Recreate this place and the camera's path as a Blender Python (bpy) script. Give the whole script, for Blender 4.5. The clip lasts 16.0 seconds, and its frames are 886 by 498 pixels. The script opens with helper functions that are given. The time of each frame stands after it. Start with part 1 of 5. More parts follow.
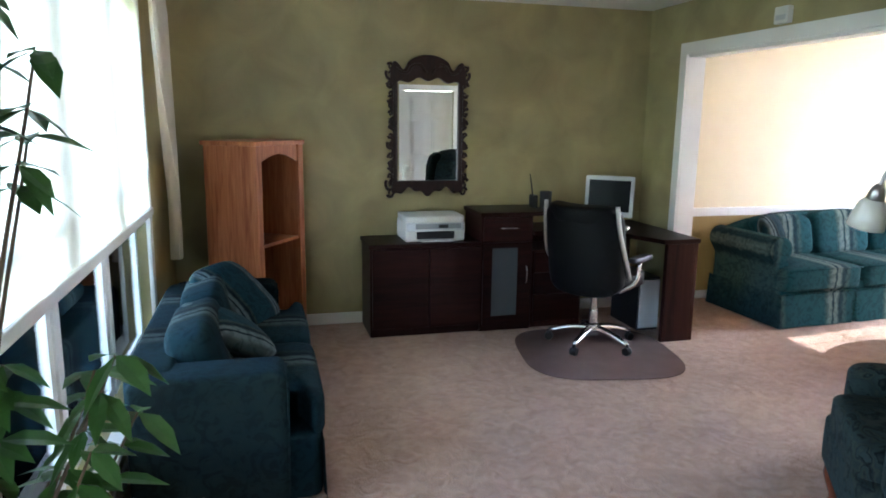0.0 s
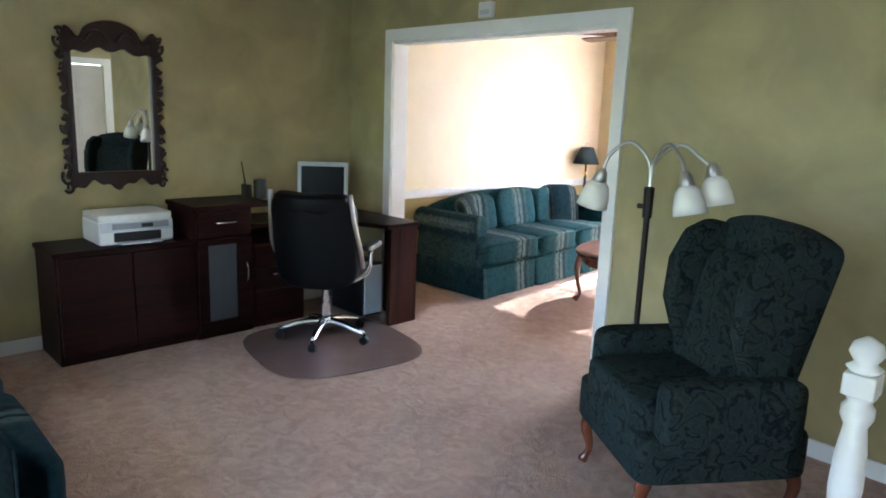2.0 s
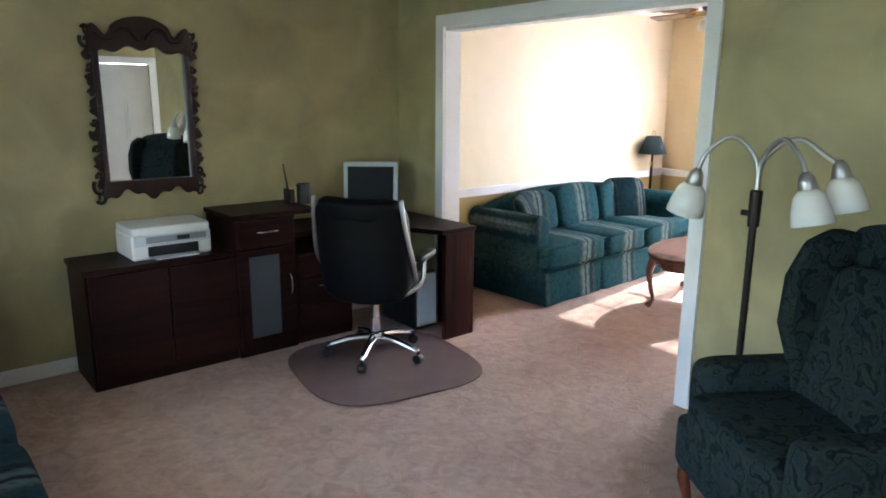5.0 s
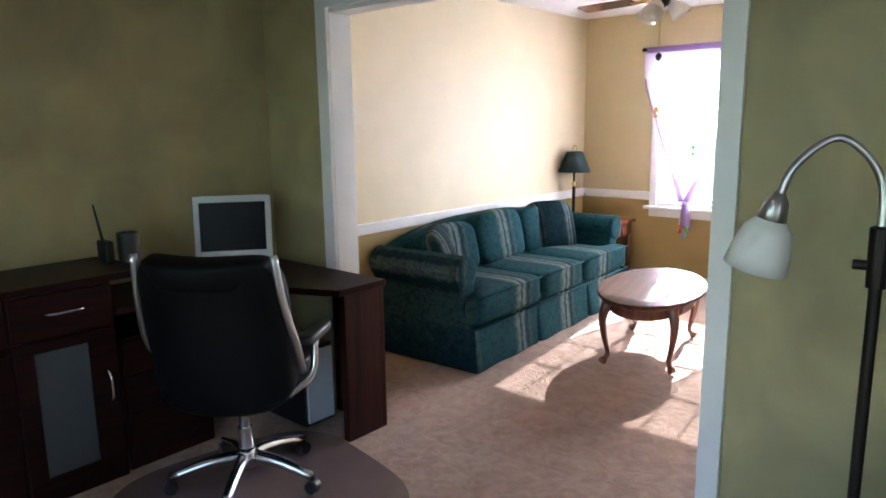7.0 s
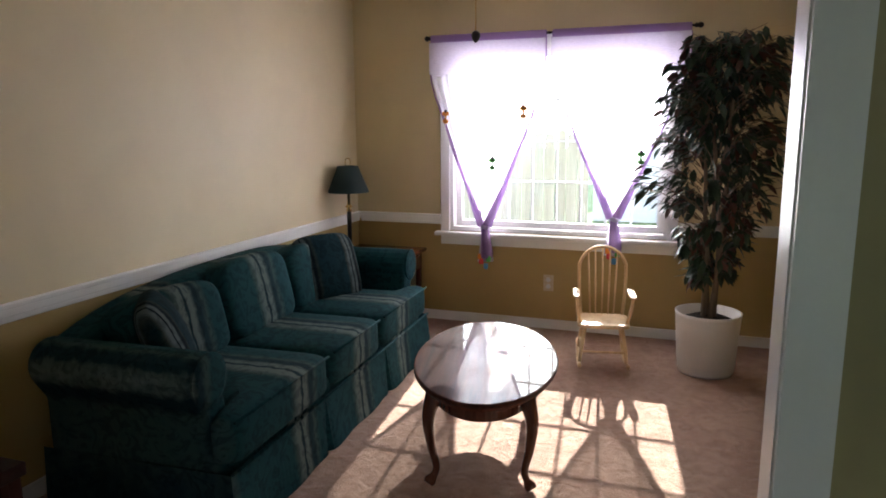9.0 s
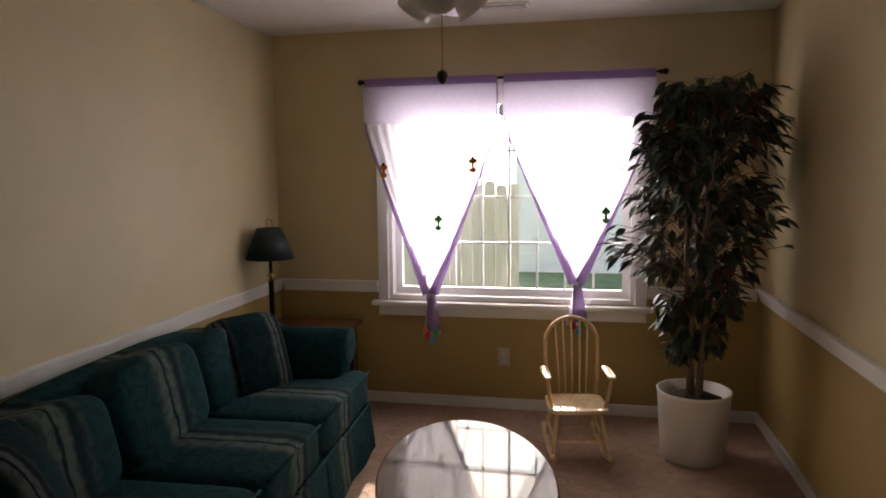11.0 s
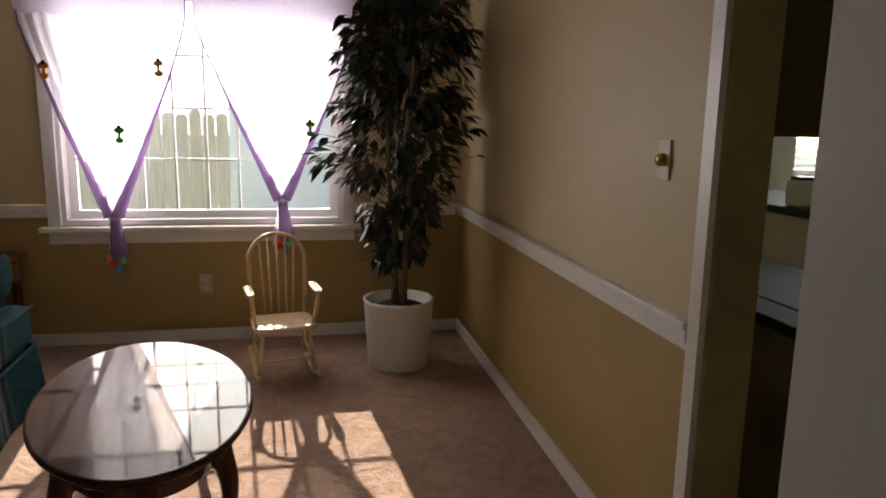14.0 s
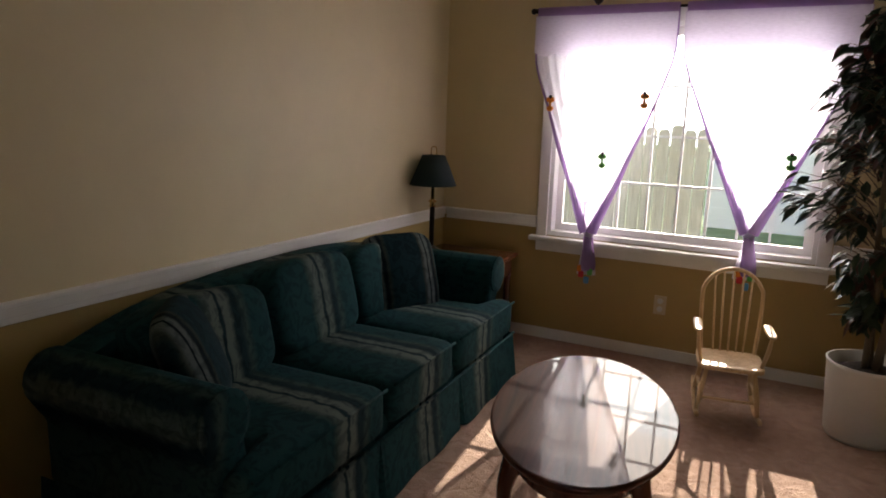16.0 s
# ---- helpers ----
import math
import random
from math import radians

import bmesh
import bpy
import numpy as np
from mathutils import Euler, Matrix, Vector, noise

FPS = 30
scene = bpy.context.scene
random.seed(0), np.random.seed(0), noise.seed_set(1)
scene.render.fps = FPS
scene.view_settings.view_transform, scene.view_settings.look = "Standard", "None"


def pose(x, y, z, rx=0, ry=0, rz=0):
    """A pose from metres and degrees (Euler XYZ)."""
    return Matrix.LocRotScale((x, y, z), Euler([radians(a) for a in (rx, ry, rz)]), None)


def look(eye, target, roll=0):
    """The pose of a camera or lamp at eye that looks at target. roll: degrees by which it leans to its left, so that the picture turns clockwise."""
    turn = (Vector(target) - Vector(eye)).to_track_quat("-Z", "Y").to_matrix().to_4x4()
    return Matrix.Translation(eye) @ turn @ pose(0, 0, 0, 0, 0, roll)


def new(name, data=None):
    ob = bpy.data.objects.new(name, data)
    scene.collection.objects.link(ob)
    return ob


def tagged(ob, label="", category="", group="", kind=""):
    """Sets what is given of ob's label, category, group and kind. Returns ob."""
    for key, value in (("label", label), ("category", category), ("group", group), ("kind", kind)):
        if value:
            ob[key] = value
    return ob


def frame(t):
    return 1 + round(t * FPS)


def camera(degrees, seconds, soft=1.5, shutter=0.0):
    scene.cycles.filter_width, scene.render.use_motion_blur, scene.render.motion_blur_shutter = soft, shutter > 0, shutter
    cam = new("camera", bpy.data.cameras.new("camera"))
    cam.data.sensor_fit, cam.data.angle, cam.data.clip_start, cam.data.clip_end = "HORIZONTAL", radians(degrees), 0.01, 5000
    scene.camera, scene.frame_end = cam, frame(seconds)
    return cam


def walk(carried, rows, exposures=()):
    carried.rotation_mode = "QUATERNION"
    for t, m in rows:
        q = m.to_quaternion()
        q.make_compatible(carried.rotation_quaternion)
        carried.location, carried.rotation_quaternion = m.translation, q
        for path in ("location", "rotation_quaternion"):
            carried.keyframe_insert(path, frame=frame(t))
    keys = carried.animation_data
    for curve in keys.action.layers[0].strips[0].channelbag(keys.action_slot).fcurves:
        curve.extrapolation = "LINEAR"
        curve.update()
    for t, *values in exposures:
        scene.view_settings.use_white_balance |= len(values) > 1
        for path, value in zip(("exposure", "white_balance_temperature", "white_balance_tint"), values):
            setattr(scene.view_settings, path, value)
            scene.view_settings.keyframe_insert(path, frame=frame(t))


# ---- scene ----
cam = camera(66.0, 16.0, soft=1.8)
PATH = [
    (0, (5.218, -2.989, 1.556), (3.32, -2.479, 1.185), 0.8),
    (0.5, (5.102, -3.023, 1.586), (3.273, -2.319, 1.186), 1.7),
    (1, (5.005, -3.078, 1.595), (3.296, -2.129, 1.173), -0.6),
    (1.5, (4.914, -3.174, 1.603), (3.389, -1.961, 1.153), 0.8),
    (2, (4.763, -3.293, 1.554), (3.354, -1.93, 1.159), 2.1),
    (2.5, (4.622, -3.27, 1.55), (3.209, -1.904, 1.181), 2.4),
    (3, (4.491, -3.236, 1.563), (3.059, -1.901, 1.155), 0.9),
    (3.5, (4.455, -3.194, 1.589), (2.944, -1.941, 1.204), 1.4),
    (4, (4.496, -3.151, 1.605), (2.954, -1.94, 1.211), -0.3),
    (6.5, (3.741, -2.529, 1.514), (2.379, -1.134, 1.068), 0.9),
    (7, (3.384, -2.231, 1.494), (2.102, -0.74, 1.128), -0.8),
    (7.5, (3.047, -1.932, 1.484), (1.815, -0.394, 1.143), -1.1),
    (8, (2.823, -1.65, 1.506), (1.684, -0.052, 1.12), -0.9),
    (8.5, (2.622, -1.311, 1.478), (1.761, 0.45, 1.084), -0.4),
    (11, (2.02, -0.438, 1.529), (1.622, 1.509, 1.309), -0.6),
    (11.5, (2.028, -0.466, 1.538), (1.746, 1.507, 1.376), -1.0),
    (12, (2.088, -0.464, 1.486), (1.993, 1.526, 1.313), -0.8),
    (12.5, (2.167, -0.405, 1.387), (2.17, 1.581, 1.158), -1.2),
    (13, (2.182, -0.351, 1.35), (2.248, 1.619, 1.013), -1.0),
    (13.5, (2.179, -0.291, 1.322), (2.423, 1.658, 0.946), -0.9),
    (14, (2.138, -0.3, 1.301), (2.525, 1.629, 0.944), 1.0),
    (14.5, (2.086, -0.27, 1.172), (2.07, 1.711, 0.897), 1.0),
    (15, (1.995, -0.261, 1.206), (1.682, 1.684, 0.86), 2.1),
    (15.5, (1.967, -0.35, 1.298), (1.402, 1.531, 0.925), 2.8),
    (16, (2.203, -0.397, 1.458), (1.305, 1.348, 1.073), 1.9),
]
walk(cam, [(t, look(e, g, r)) for t, e, g, r in PATH],
     exposures=[(0, 4.45, 5550, 9), (4.2, 4.4, 5550, 9), (6.5, 4.15, 5550, 9), (7.0, 3.85, 5550, 9), (7.5, 3.4, 5600, 9), (8.5, 2.6, 5850, 9), (10.8, 1.25, 6900, 11), (16, 1.25, 6900, 11)])

# ---------- world, sun, window lights and an added fill ---
world = bpy.data.worlds.new("world")
scene.world = world
world.use_nodes = True
wn = world.node_tree.nodes
sky = wn.new("ShaderNodeTexSky")
sky.sky_type, sky.sun_disc = "NISHITA", False
sky.sun_elevation, sky.sun_rotation = radians(31.3), radians(-5.9)
wn["Background"].inputs["Strength"].default_value = 0.15
world.node_tree.links.new(sky.outputs[0], wn["Background"].inputs["Color"])

sun = new("sun", bpy.data.lights.new("sun", "SUN"))
sun.data.energy, sun.data.angle, sun.data.color = 5.0, radians(0.5), (1.0, 0.95, 0.86)
sun.matrix_world = look((1.5, 8.0, 6.0), (1.5 + 0.104 * 7, 8.0 - 7.0, 6.0 - 0.61 * 7))


def area_light(name, w, h, watts, eye, target, color=(0.92, 0.96, 1.0)):
    data = bpy.data.lights.new(name, "AREA")
    data.shape, data.size, data.size_y, data.energy, data.color = "RECTANGLE", w, h, watts, color
    ob = new(name, data)
    ob.matrix_world = look(eye, target)
    return ob


area_light("sky_light_den", 1.5, 1.2, 12.0, (1.56, 4.0, 1.38), (1.5, 0.0, 1.2), (1.0, 0.97, 0.92))
area_light("sky_light_front", 1.9, 1.3, 1.2, (2.45, -3.84, 1.3), (2.45, 0.0, 1.0))
# added fill from an unseen opening, lifts the mirror wall and foyer door
area_light("fill_light_entry", 0.3, 1.8, 1.5, (5.92, -3.66, 1.1), (1.0, -1.4, 1.2))
area_light("sky_light_kitchen", 0.8, 0.8, 16, (5.9, 3.97, 1.45), (5.3, 1.5, 1.0))


# ---------- materials ----------
def shader(name):
    m = bpy.data.materials.new(name)
    m.use_nodes = True
    return m, m.node_tree.nodes, m.node_tree.links, m.node_tree.nodes["Principled BSDF"]


def ramp_of(nodes, stops):
    r = nodes.new("ShaderNodeValToRGB")
    while len(r.color_ramp.elements) < len(stops):
        r.color_ramp.elements.new(0.5)
    for e, (p, c) in zip(r.color_ramp.elements, stops):
        e.position, e.color = p, (*c, 1)
    return r


def plain(name, color, rough=0.6, metal=0.0, scale=6.0, vary=0.12, bump=0.05, fine=90.0, spec=0.5, stretch=None):
    """A surface with broad and fine variation and fine relief."""
    m, n, l, b = shader(name)
    tc = n.new("ShaderNodeTexCoord")
    mp = n.new("ShaderNodeMapping")
    if stretch:
        mp.inputs["Scale"].default_value = stretch
    l.new(tc.outputs["Object"], mp.inputs[0])
    a, f = n.new("ShaderNodeTexNoise"), n.new("ShaderNodeTexNoise")
    a.inputs["Scale"].default_value, a.inputs["Detail"].default_value = scale, 6
    f.inputs["Scale"].default_value, f.inputs["Detail"].default_value = fine, 3
    l.new(mp.outputs[0], a.inputs[0])
    l.new(mp.outputs[0], f.inputs[0])
    mixf = n.new("ShaderNodeMath")
    mixf.operation = "MULTIPLY_ADD"
    mixf.inputs[1].default_value, mixf.inputs[2].default_value = 0.35, 0.0
    l.new(f.outputs[0], mixf.inputs[0])
    add = n.new("ShaderNodeMath")
    l.new(mixf.outputs[0], add.inputs[0])
    l.new(a.outputs[0], add.inputs[1])
    r = ramp_of(n, [(0.35, [c * (1 - vary) for c in color]), (0.95, [min(1, c * (1 + vary)) for c in color])])
    l.new(add.outputs[0], r.inputs[0])
    l.new(r.outputs[0], b.inputs["Base Color"])
    bp = n.new("ShaderNodeBump")
    bp.inputs["Strength"].default_value, bp.inputs["Distance"].default_value = min(1, bump * 4), 0.01 * bump * 4
    l.new(f.outputs[0], bp.inputs["Height"])
    l.new(bp.outputs[0], b.inputs["Normal"])
    b.inputs["Roughness"].default_value, b.inputs["Metallic"].default_value = rough, metal
    b.inputs["Specular IOR Level"].default_value = spec
    return m


def wall_paint(name, upper, lower=None, split=0.78, mottled=0.25):
    """Rolled wall paint, mottled; a second colour below the chair rail."""
    m, n, l, b = shader(name)
    g = n.new("ShaderNodeNewGeometry")
    a, f = n.new("ShaderNodeTexNoise"), n.new("ShaderNodeTexNoise")
    a.inputs["Scale"].default_value, a.inputs["Detail"].default_value, a.inputs["Distortion"].default_value = 2.6, 7, 0.6
    f.inputs["Scale"].default_value = 160
    l.new(g.outputs["Position"], a.inputs[0])
    l.new(g.outputs["Position"], f.inputs[0])

    def tone(c):
        r = ramp_of(n, [(0.3, [v * (1 - mottled) for v in c]), (0.72, [v * (1 + mottled * 0.6) for v in c])])
        l.new(a.outputs[0], r.inputs[0])
        return r.outputs[0]

    out = tone(upper)
    if lower:
        s = n.new("ShaderNodeSeparateXYZ")
        l.new(g.outputs["Position"], s.inputs[0])
        gt = n.new("ShaderNodeMath")
        gt.operation, gt.inputs[1].default_value = "GREATER_THAN", split
        l.new(s.outputs[2], gt.inputs[0])
        mx = n.new("ShaderNodeMix")
        mx.data_type = "RGBA"
        l.new(gt.outputs[0], mx.inputs[0])
        l.new(tone(lower), mx.inputs[6])
        l.new(out, mx.inputs[7])
        out = mx.outputs[2]
    l.new(out, b.inputs["Base Color"])
    bp = n.new("ShaderNodeBump")
    bp.inputs["Strength"].default_value, bp.inputs["Distance"].default_value = 0.12, 0.002
    l.new(f.outputs[0], bp.inputs["Height"])
    l.new(bp.outputs[0], b.inputs["Normal"])
    b.inputs["Roughness"].default_value = 0.55
    return m


def carpet_material():
    m, n, l, b = shader("carpet")
    g = n.new("ShaderNodeNewGeometry")
    big, mid, fine = (n.new("ShaderNodeTexNoise") for _ in range(3))
    for t, s, d in ((big, 1.3, 4), (mid, 14, 5), (fine, 170, 2)):
        t.inputs["Scale"].default_value, t.inputs["Detail"].default_value = s, d
        l.new(g.outputs["Position"], t.inputs[0])
    mid.inputs["Distortion"].default_value = 1.2
    r1 = ramp_of(n, [(0.3, (0.35, 0.205, 0.145)), (0.7, (0.53, 0.345, 0.25))])
    ad = n.new("ShaderNodeMath")
    ad.operation = "MULTIPLY_ADD"
    ad.inputs[1].default_value, ad.inputs[2].default_value = 0.95, -0.28
    l.new(mid.outputs[0], ad.inputs[0])
    a2 = n.new("ShaderNodeMath")
    a2.operation = "MULTIPLY_ADD"
    a2.inputs[1].default_value = 0.65
    l.new(big.outputs[0], a2.inputs[0])
    l.new(ad.outputs[0], a2.inputs[2])
    l.new(a2.outputs[0], r1.inputs[0])
    mx = n.new("ShaderNodeMix")
    mx.data_type, mx.blend_type = "RGBA", "MULTIPLY"
    mx.inputs[0].default_value = 0.6
    r2 = ramp_of(n, [(0.3, (0.55, 0.55, 0.55)), (0.65, (1.0, 1.0, 1.0))])
    l.new(fine.outputs[0], r2.inputs[0])
    l.new(r1.outputs[0], mx.inputs[6])
    l.new(r2.outputs[0], mx.inputs[7])
    l.new(mx.outputs[2], b.inputs["Base Color"])
    hs = n.new("ShaderNodeMath")
    hs.operation = "MULTIPLY_ADD"
    hs.inputs[1].default_value = 2.0
    l.new(mid.outputs[0], hs.inputs[0])
    l.new(fine.outputs[0], hs.inputs[2])
    bp = n.new("ShaderNodeBump")
    bp.inputs["Strength"].default_value, bp.inputs["Distance"].default_value = 0.8, 0.012
    l.new(hs.outputs[0], bp.inputs["Height"])
    l.new(bp.outputs[0], b.inputs["Normal"])
    b.inputs["Roughness"].default_value, b.inputs["Specular IOR Level"].default_value = 0.95, 0.1
    b.inputs["Sheen Weight"].default_value = 0.25
    return m


def wood_material(name, dark, light, rough=0.35, axis=1, scale=9.0, coat=0.0, spec=0.4):
    """Fine straight grain along one object axis."""
    m, n, l, b = shader(name)
    tc, mp = n.new("ShaderNodeTexCoord"), n.new("ShaderNodeMapping")
    s = [scale] * 3
    s[axis] = scale * 0.07
    mp.inputs["Scale"].default_value = s
    l.new(tc.outputs["Object"], mp.inputs[0])
    a, w = n.new("ShaderNodeTexNoise"), n.new("ShaderNodeTexNoise")
    a.inputs["Scale"].default_value, a.inputs["Detail"].default_value, a.inputs["Distortion"].default_value = 3.0, 8, 1.0
    w.inputs["Scale"].default_value, w.inputs["Detail"].default_value = 0.6, 2
    l.new(mp.outputs[0], a.inputs[0])
    l.new(mp.outputs[0], w.inputs[0])
    ad = n.new("ShaderNodeMath")
    ad.operation = "MULTIPLY_ADD"
    ad.inputs[1].default_value = 0.6
    l.new(w.outputs[0], ad.inputs[0])
    l.new(a.outputs[0], ad.inputs[2])
    r = ramp_of(n, [(0.55, dark), (1.05, light)])
    r.color_ramp.elements[1].position = 1.0
    l.new(ad.outputs[0], r.inputs[0])
    l.new(r.outputs[0], b.inputs["Base Color"])
    bp = n.new("ShaderNodeBump")
    bp.inputs["Strength"].default_value, bp.inputs["Distance"].default_value = 0.12, 0.002
    l.new(a.outputs[0], bp.inputs["Height"])
    l.new(bp.outputs[0], b.inputs["Normal"])
    b.inputs["Roughness"].default_value, b.inputs["Coat Weight"].default_value = rough, coat
    b.inputs["Specular IOR Level"].default_value = spec
    b.inputs["Coat Roughness"].default_value = 0.02
    return m


def plaid_fabric(name, base, pale, gold, deep, axis=1, pitch=0.36, phase=0.0):
    """Woven upholstery with broad pale stripes along the drop, leaf-like mottling and fine weave."""
    m, n, l, b = shader(name)
    tc, sp = n.new("ShaderNodeTexCoord"), n.new("ShaderNodeSeparateXYZ")
    nz = n.new("ShaderNodeTexNoise")
    nz.inputs["Scale"].default_value, nz.inputs["Detail"].default_value = 18, 5
    l.new(tc.outputs["Object"], nz.inputs[0])
    l.new(tc.outputs["Object"], sp.inputs[0])
    mul = n.new("ShaderNodeMath")
    mul.operation, mul.inputs[1].default_value, mul.inputs[2].default_value = "MULTIPLY_ADD", 1.0 / pitch, phase
    l.new(sp.outputs[axis], mul.inputs[0])
    wob = n.new("ShaderNodeMath")
    wob.operation, wob.inputs[1].default_value = "MULTIPLY_ADD", 0.07
    l.new(nz.outputs[0], wob.inputs[0])
    l.new(mul.outputs[0], wob.inputs[2])
    fr = n.new("ShaderNodeMath")
    fr.operation = "FRACT"
    l.new(wob.outputs[0], fr.inputs[0])
    r = ramp_of(n, [(0.0, base), (0.34, base), (0.38, gold), (0.43, pale), (0.475, pale), (0.485, deep), (0.505, deep), (0.515, pale), (0.56, pale), (0.6, deep), (0.64, deep), (0.68, gold), (0.74, base), (1.0, base)])
    l.new(fr.outputs[0], r.inputs[0])
    leaf = n.new("ShaderNodeTexNoise")
    leaf.inputs["Scale"].default_value, leaf.inputs["Detail"].default_value, leaf.inputs["Distortion"].default_value = 13, 4, 2.5
    l.new(tc.outputs["Object"], leaf.inputs[0])
    lr = ramp_of(n, [(0.42, (0.32, 0.36, 0.4)), (0.5, (1, 1, 1)), (0.66, (1.12, 1.1, 1.05))])
    l.new(leaf.outputs[0], lr.inputs[0])
    mx = n.new("ShaderNodeMix")
    mx.data_type, mx.blend_type, mx.inputs[0].default_value = "RGBA", "MULTIPLY", 0.5
    l.new(r.outputs[0], mx.inputs[6])
    l.new(lr.outputs[0], mx.inputs[7])
    l.new(mx.outputs[2], b.inputs["Base Color"])
    fine = n.new("ShaderNodeTexNoise")
    fine.inputs["Scale"].default_value = 240
    l.new(tc.outputs["Object"], fine.inputs[0])
    bp = n.new("ShaderNodeBump")
    bp.inputs["Strength"].default_value, bp.inputs["Distance"].default_value = 0.35, 0.004
    l.new(fine.outputs[0], bp.inputs["Height"])
    l.new(bp.outputs[0], b.inputs["Normal"])
    b.inputs["Roughness"].default_value, b.inputs["Specular IOR Level"].default_value = 0.9, 0.1
    return m


def paisley_fabric():
    m, n, l, b = shader("paisley_fabric")
    tc = n.new("ShaderNodeTexCoord")
    nz, vo = n.new("ShaderNodeTexNoise"), n.new("ShaderNodeTexVoronoi")
    nz.inputs["Scale"].default_value, nz.inputs["Detail"].default_value = 9, 5
    l.new(tc.outputs["Object"], nz.inputs[0])
    mx = n.new("ShaderNodeMix")
    mx.data_type, mx.inputs[0].default_value = "RGBA", 0.2
    l.new(tc.outputs["Object"], mx.inputs[6])
    l.new(nz.outputs["Color"], mx.inputs[7])
    vo.feature, vo.inputs["Scale"].default_value = "SMOOTH_F1", 12.5
    l.new(mx.outputs[2], vo.inputs[0])
    mul = n.new("ShaderNodeMath")
    mul.operation, mul.inputs[1].default_value = "MULTIPLY", 4.2
    l.new(vo.outputs["Distance"], mul.inputs[0])
    fr = n.new("ShaderNodeMath")
    fr.operation = "FRACT"
    l.new(mul.outputs[0], fr.inputs[0])
    r = ramp_of(n, [(0.0, (0.015, 0.024, 0.027)), (0.3, (0.020, 0.031, 0.031)), (0.42, (0.004, 0.006, 0.008)), (0.55, (0.009, 0.014, 0.017)), (0.75, (0.026, 0.033, 0.027)), (1.0, (0.012, 0.020, 0.023))])
    l.new(fr.outputs[0], r.inputs[0])
    l.new(r.outputs[0], b.inputs["Base Color"])
    fine = n.new("ShaderNodeTexNoise")
    fine.inputs["Scale"].default_value = 220
    l.new(tc.outputs["Object"], fine.inputs[0])
    bp = n.new("ShaderNodeBump")
    bp.inputs["Strength"].default_value, bp.inputs["Distance"].default_value = 0.3, 0.004
    l.new(fine.outputs[0], bp.inputs["Height"])
    l.new(bp.outputs[0], b.inputs["Normal"])
    b.inputs["Roughness"].default_value, b.inputs["Specular IOR Level"].default_value = 0.9, 0.1
    return m


def sheer(name, color, clear, edge=0.5):
    """Thin woven curtain: part clear, part translucent."""
    m, n, l, b = shader(name)
    n.remove(b)
    out = n["Material Output"]
    tr, tl, df = n.new("ShaderNodeBsdfTransparent"), n.new("ShaderNodeBsdfTranslucent"), n.new("ShaderNodeBsdfDiffuse")
    for s in (tl, df):
        s.inputs["Color"].default_value = (*color, 1)
    m1, m2 = n.new("ShaderNodeMixShader"), n.new("ShaderNodeMixShader")
    m1.inputs[0].default_value, m2.inputs[0].default_value = edge, clear
    l.new(tl.outputs[0], m1.inputs[1])
    l.new(df.outputs[0], m1.inputs[2])
    l.new(m1.outputs[0], m2.inputs[1])
    l.new(tr.outputs[0], m2.inputs[2])
    wv = n.new("ShaderNodeTexNoise")
    wv.inputs["Scale"].default_value = 30
    mr = n.new("ShaderNodeMapRange")
    mr.inputs[3].default_value, mr.inputs[4].default_value = max(0, clear - 0.12), min(1, clear + 0.12)
    l.new(wv.outputs[0], mr.inputs[0])
    l.new(mr.outputs[0], m2.inputs[0])
    l.new(m2.outputs[0], out.inputs[0])
    return m


def glass_material(name, tint=(1, 1, 1), rough=0.0):
    m, n, l, b = shader(name)
    n.remove(b)
    tr, gl, fr, mx = n.new("ShaderNodeBsdfTransparent"), n.new("ShaderNodeBsdfGlossy"), n.new("ShaderNodeFresnel"), n.new("ShaderNodeMixShader")
    tr.inputs[0].default_value = (*tint, 1)
    gl.inputs["Roughness"].default_value = rough
    l.new(fr.outputs[0], mx.inputs[0])
    l.new(tr.outputs[0], mx.inputs[1])
    l.new(gl.outputs[0], mx.inputs[2])
    l.new(mx.outputs[0], n["Material Output"].inputs[0])
    return m


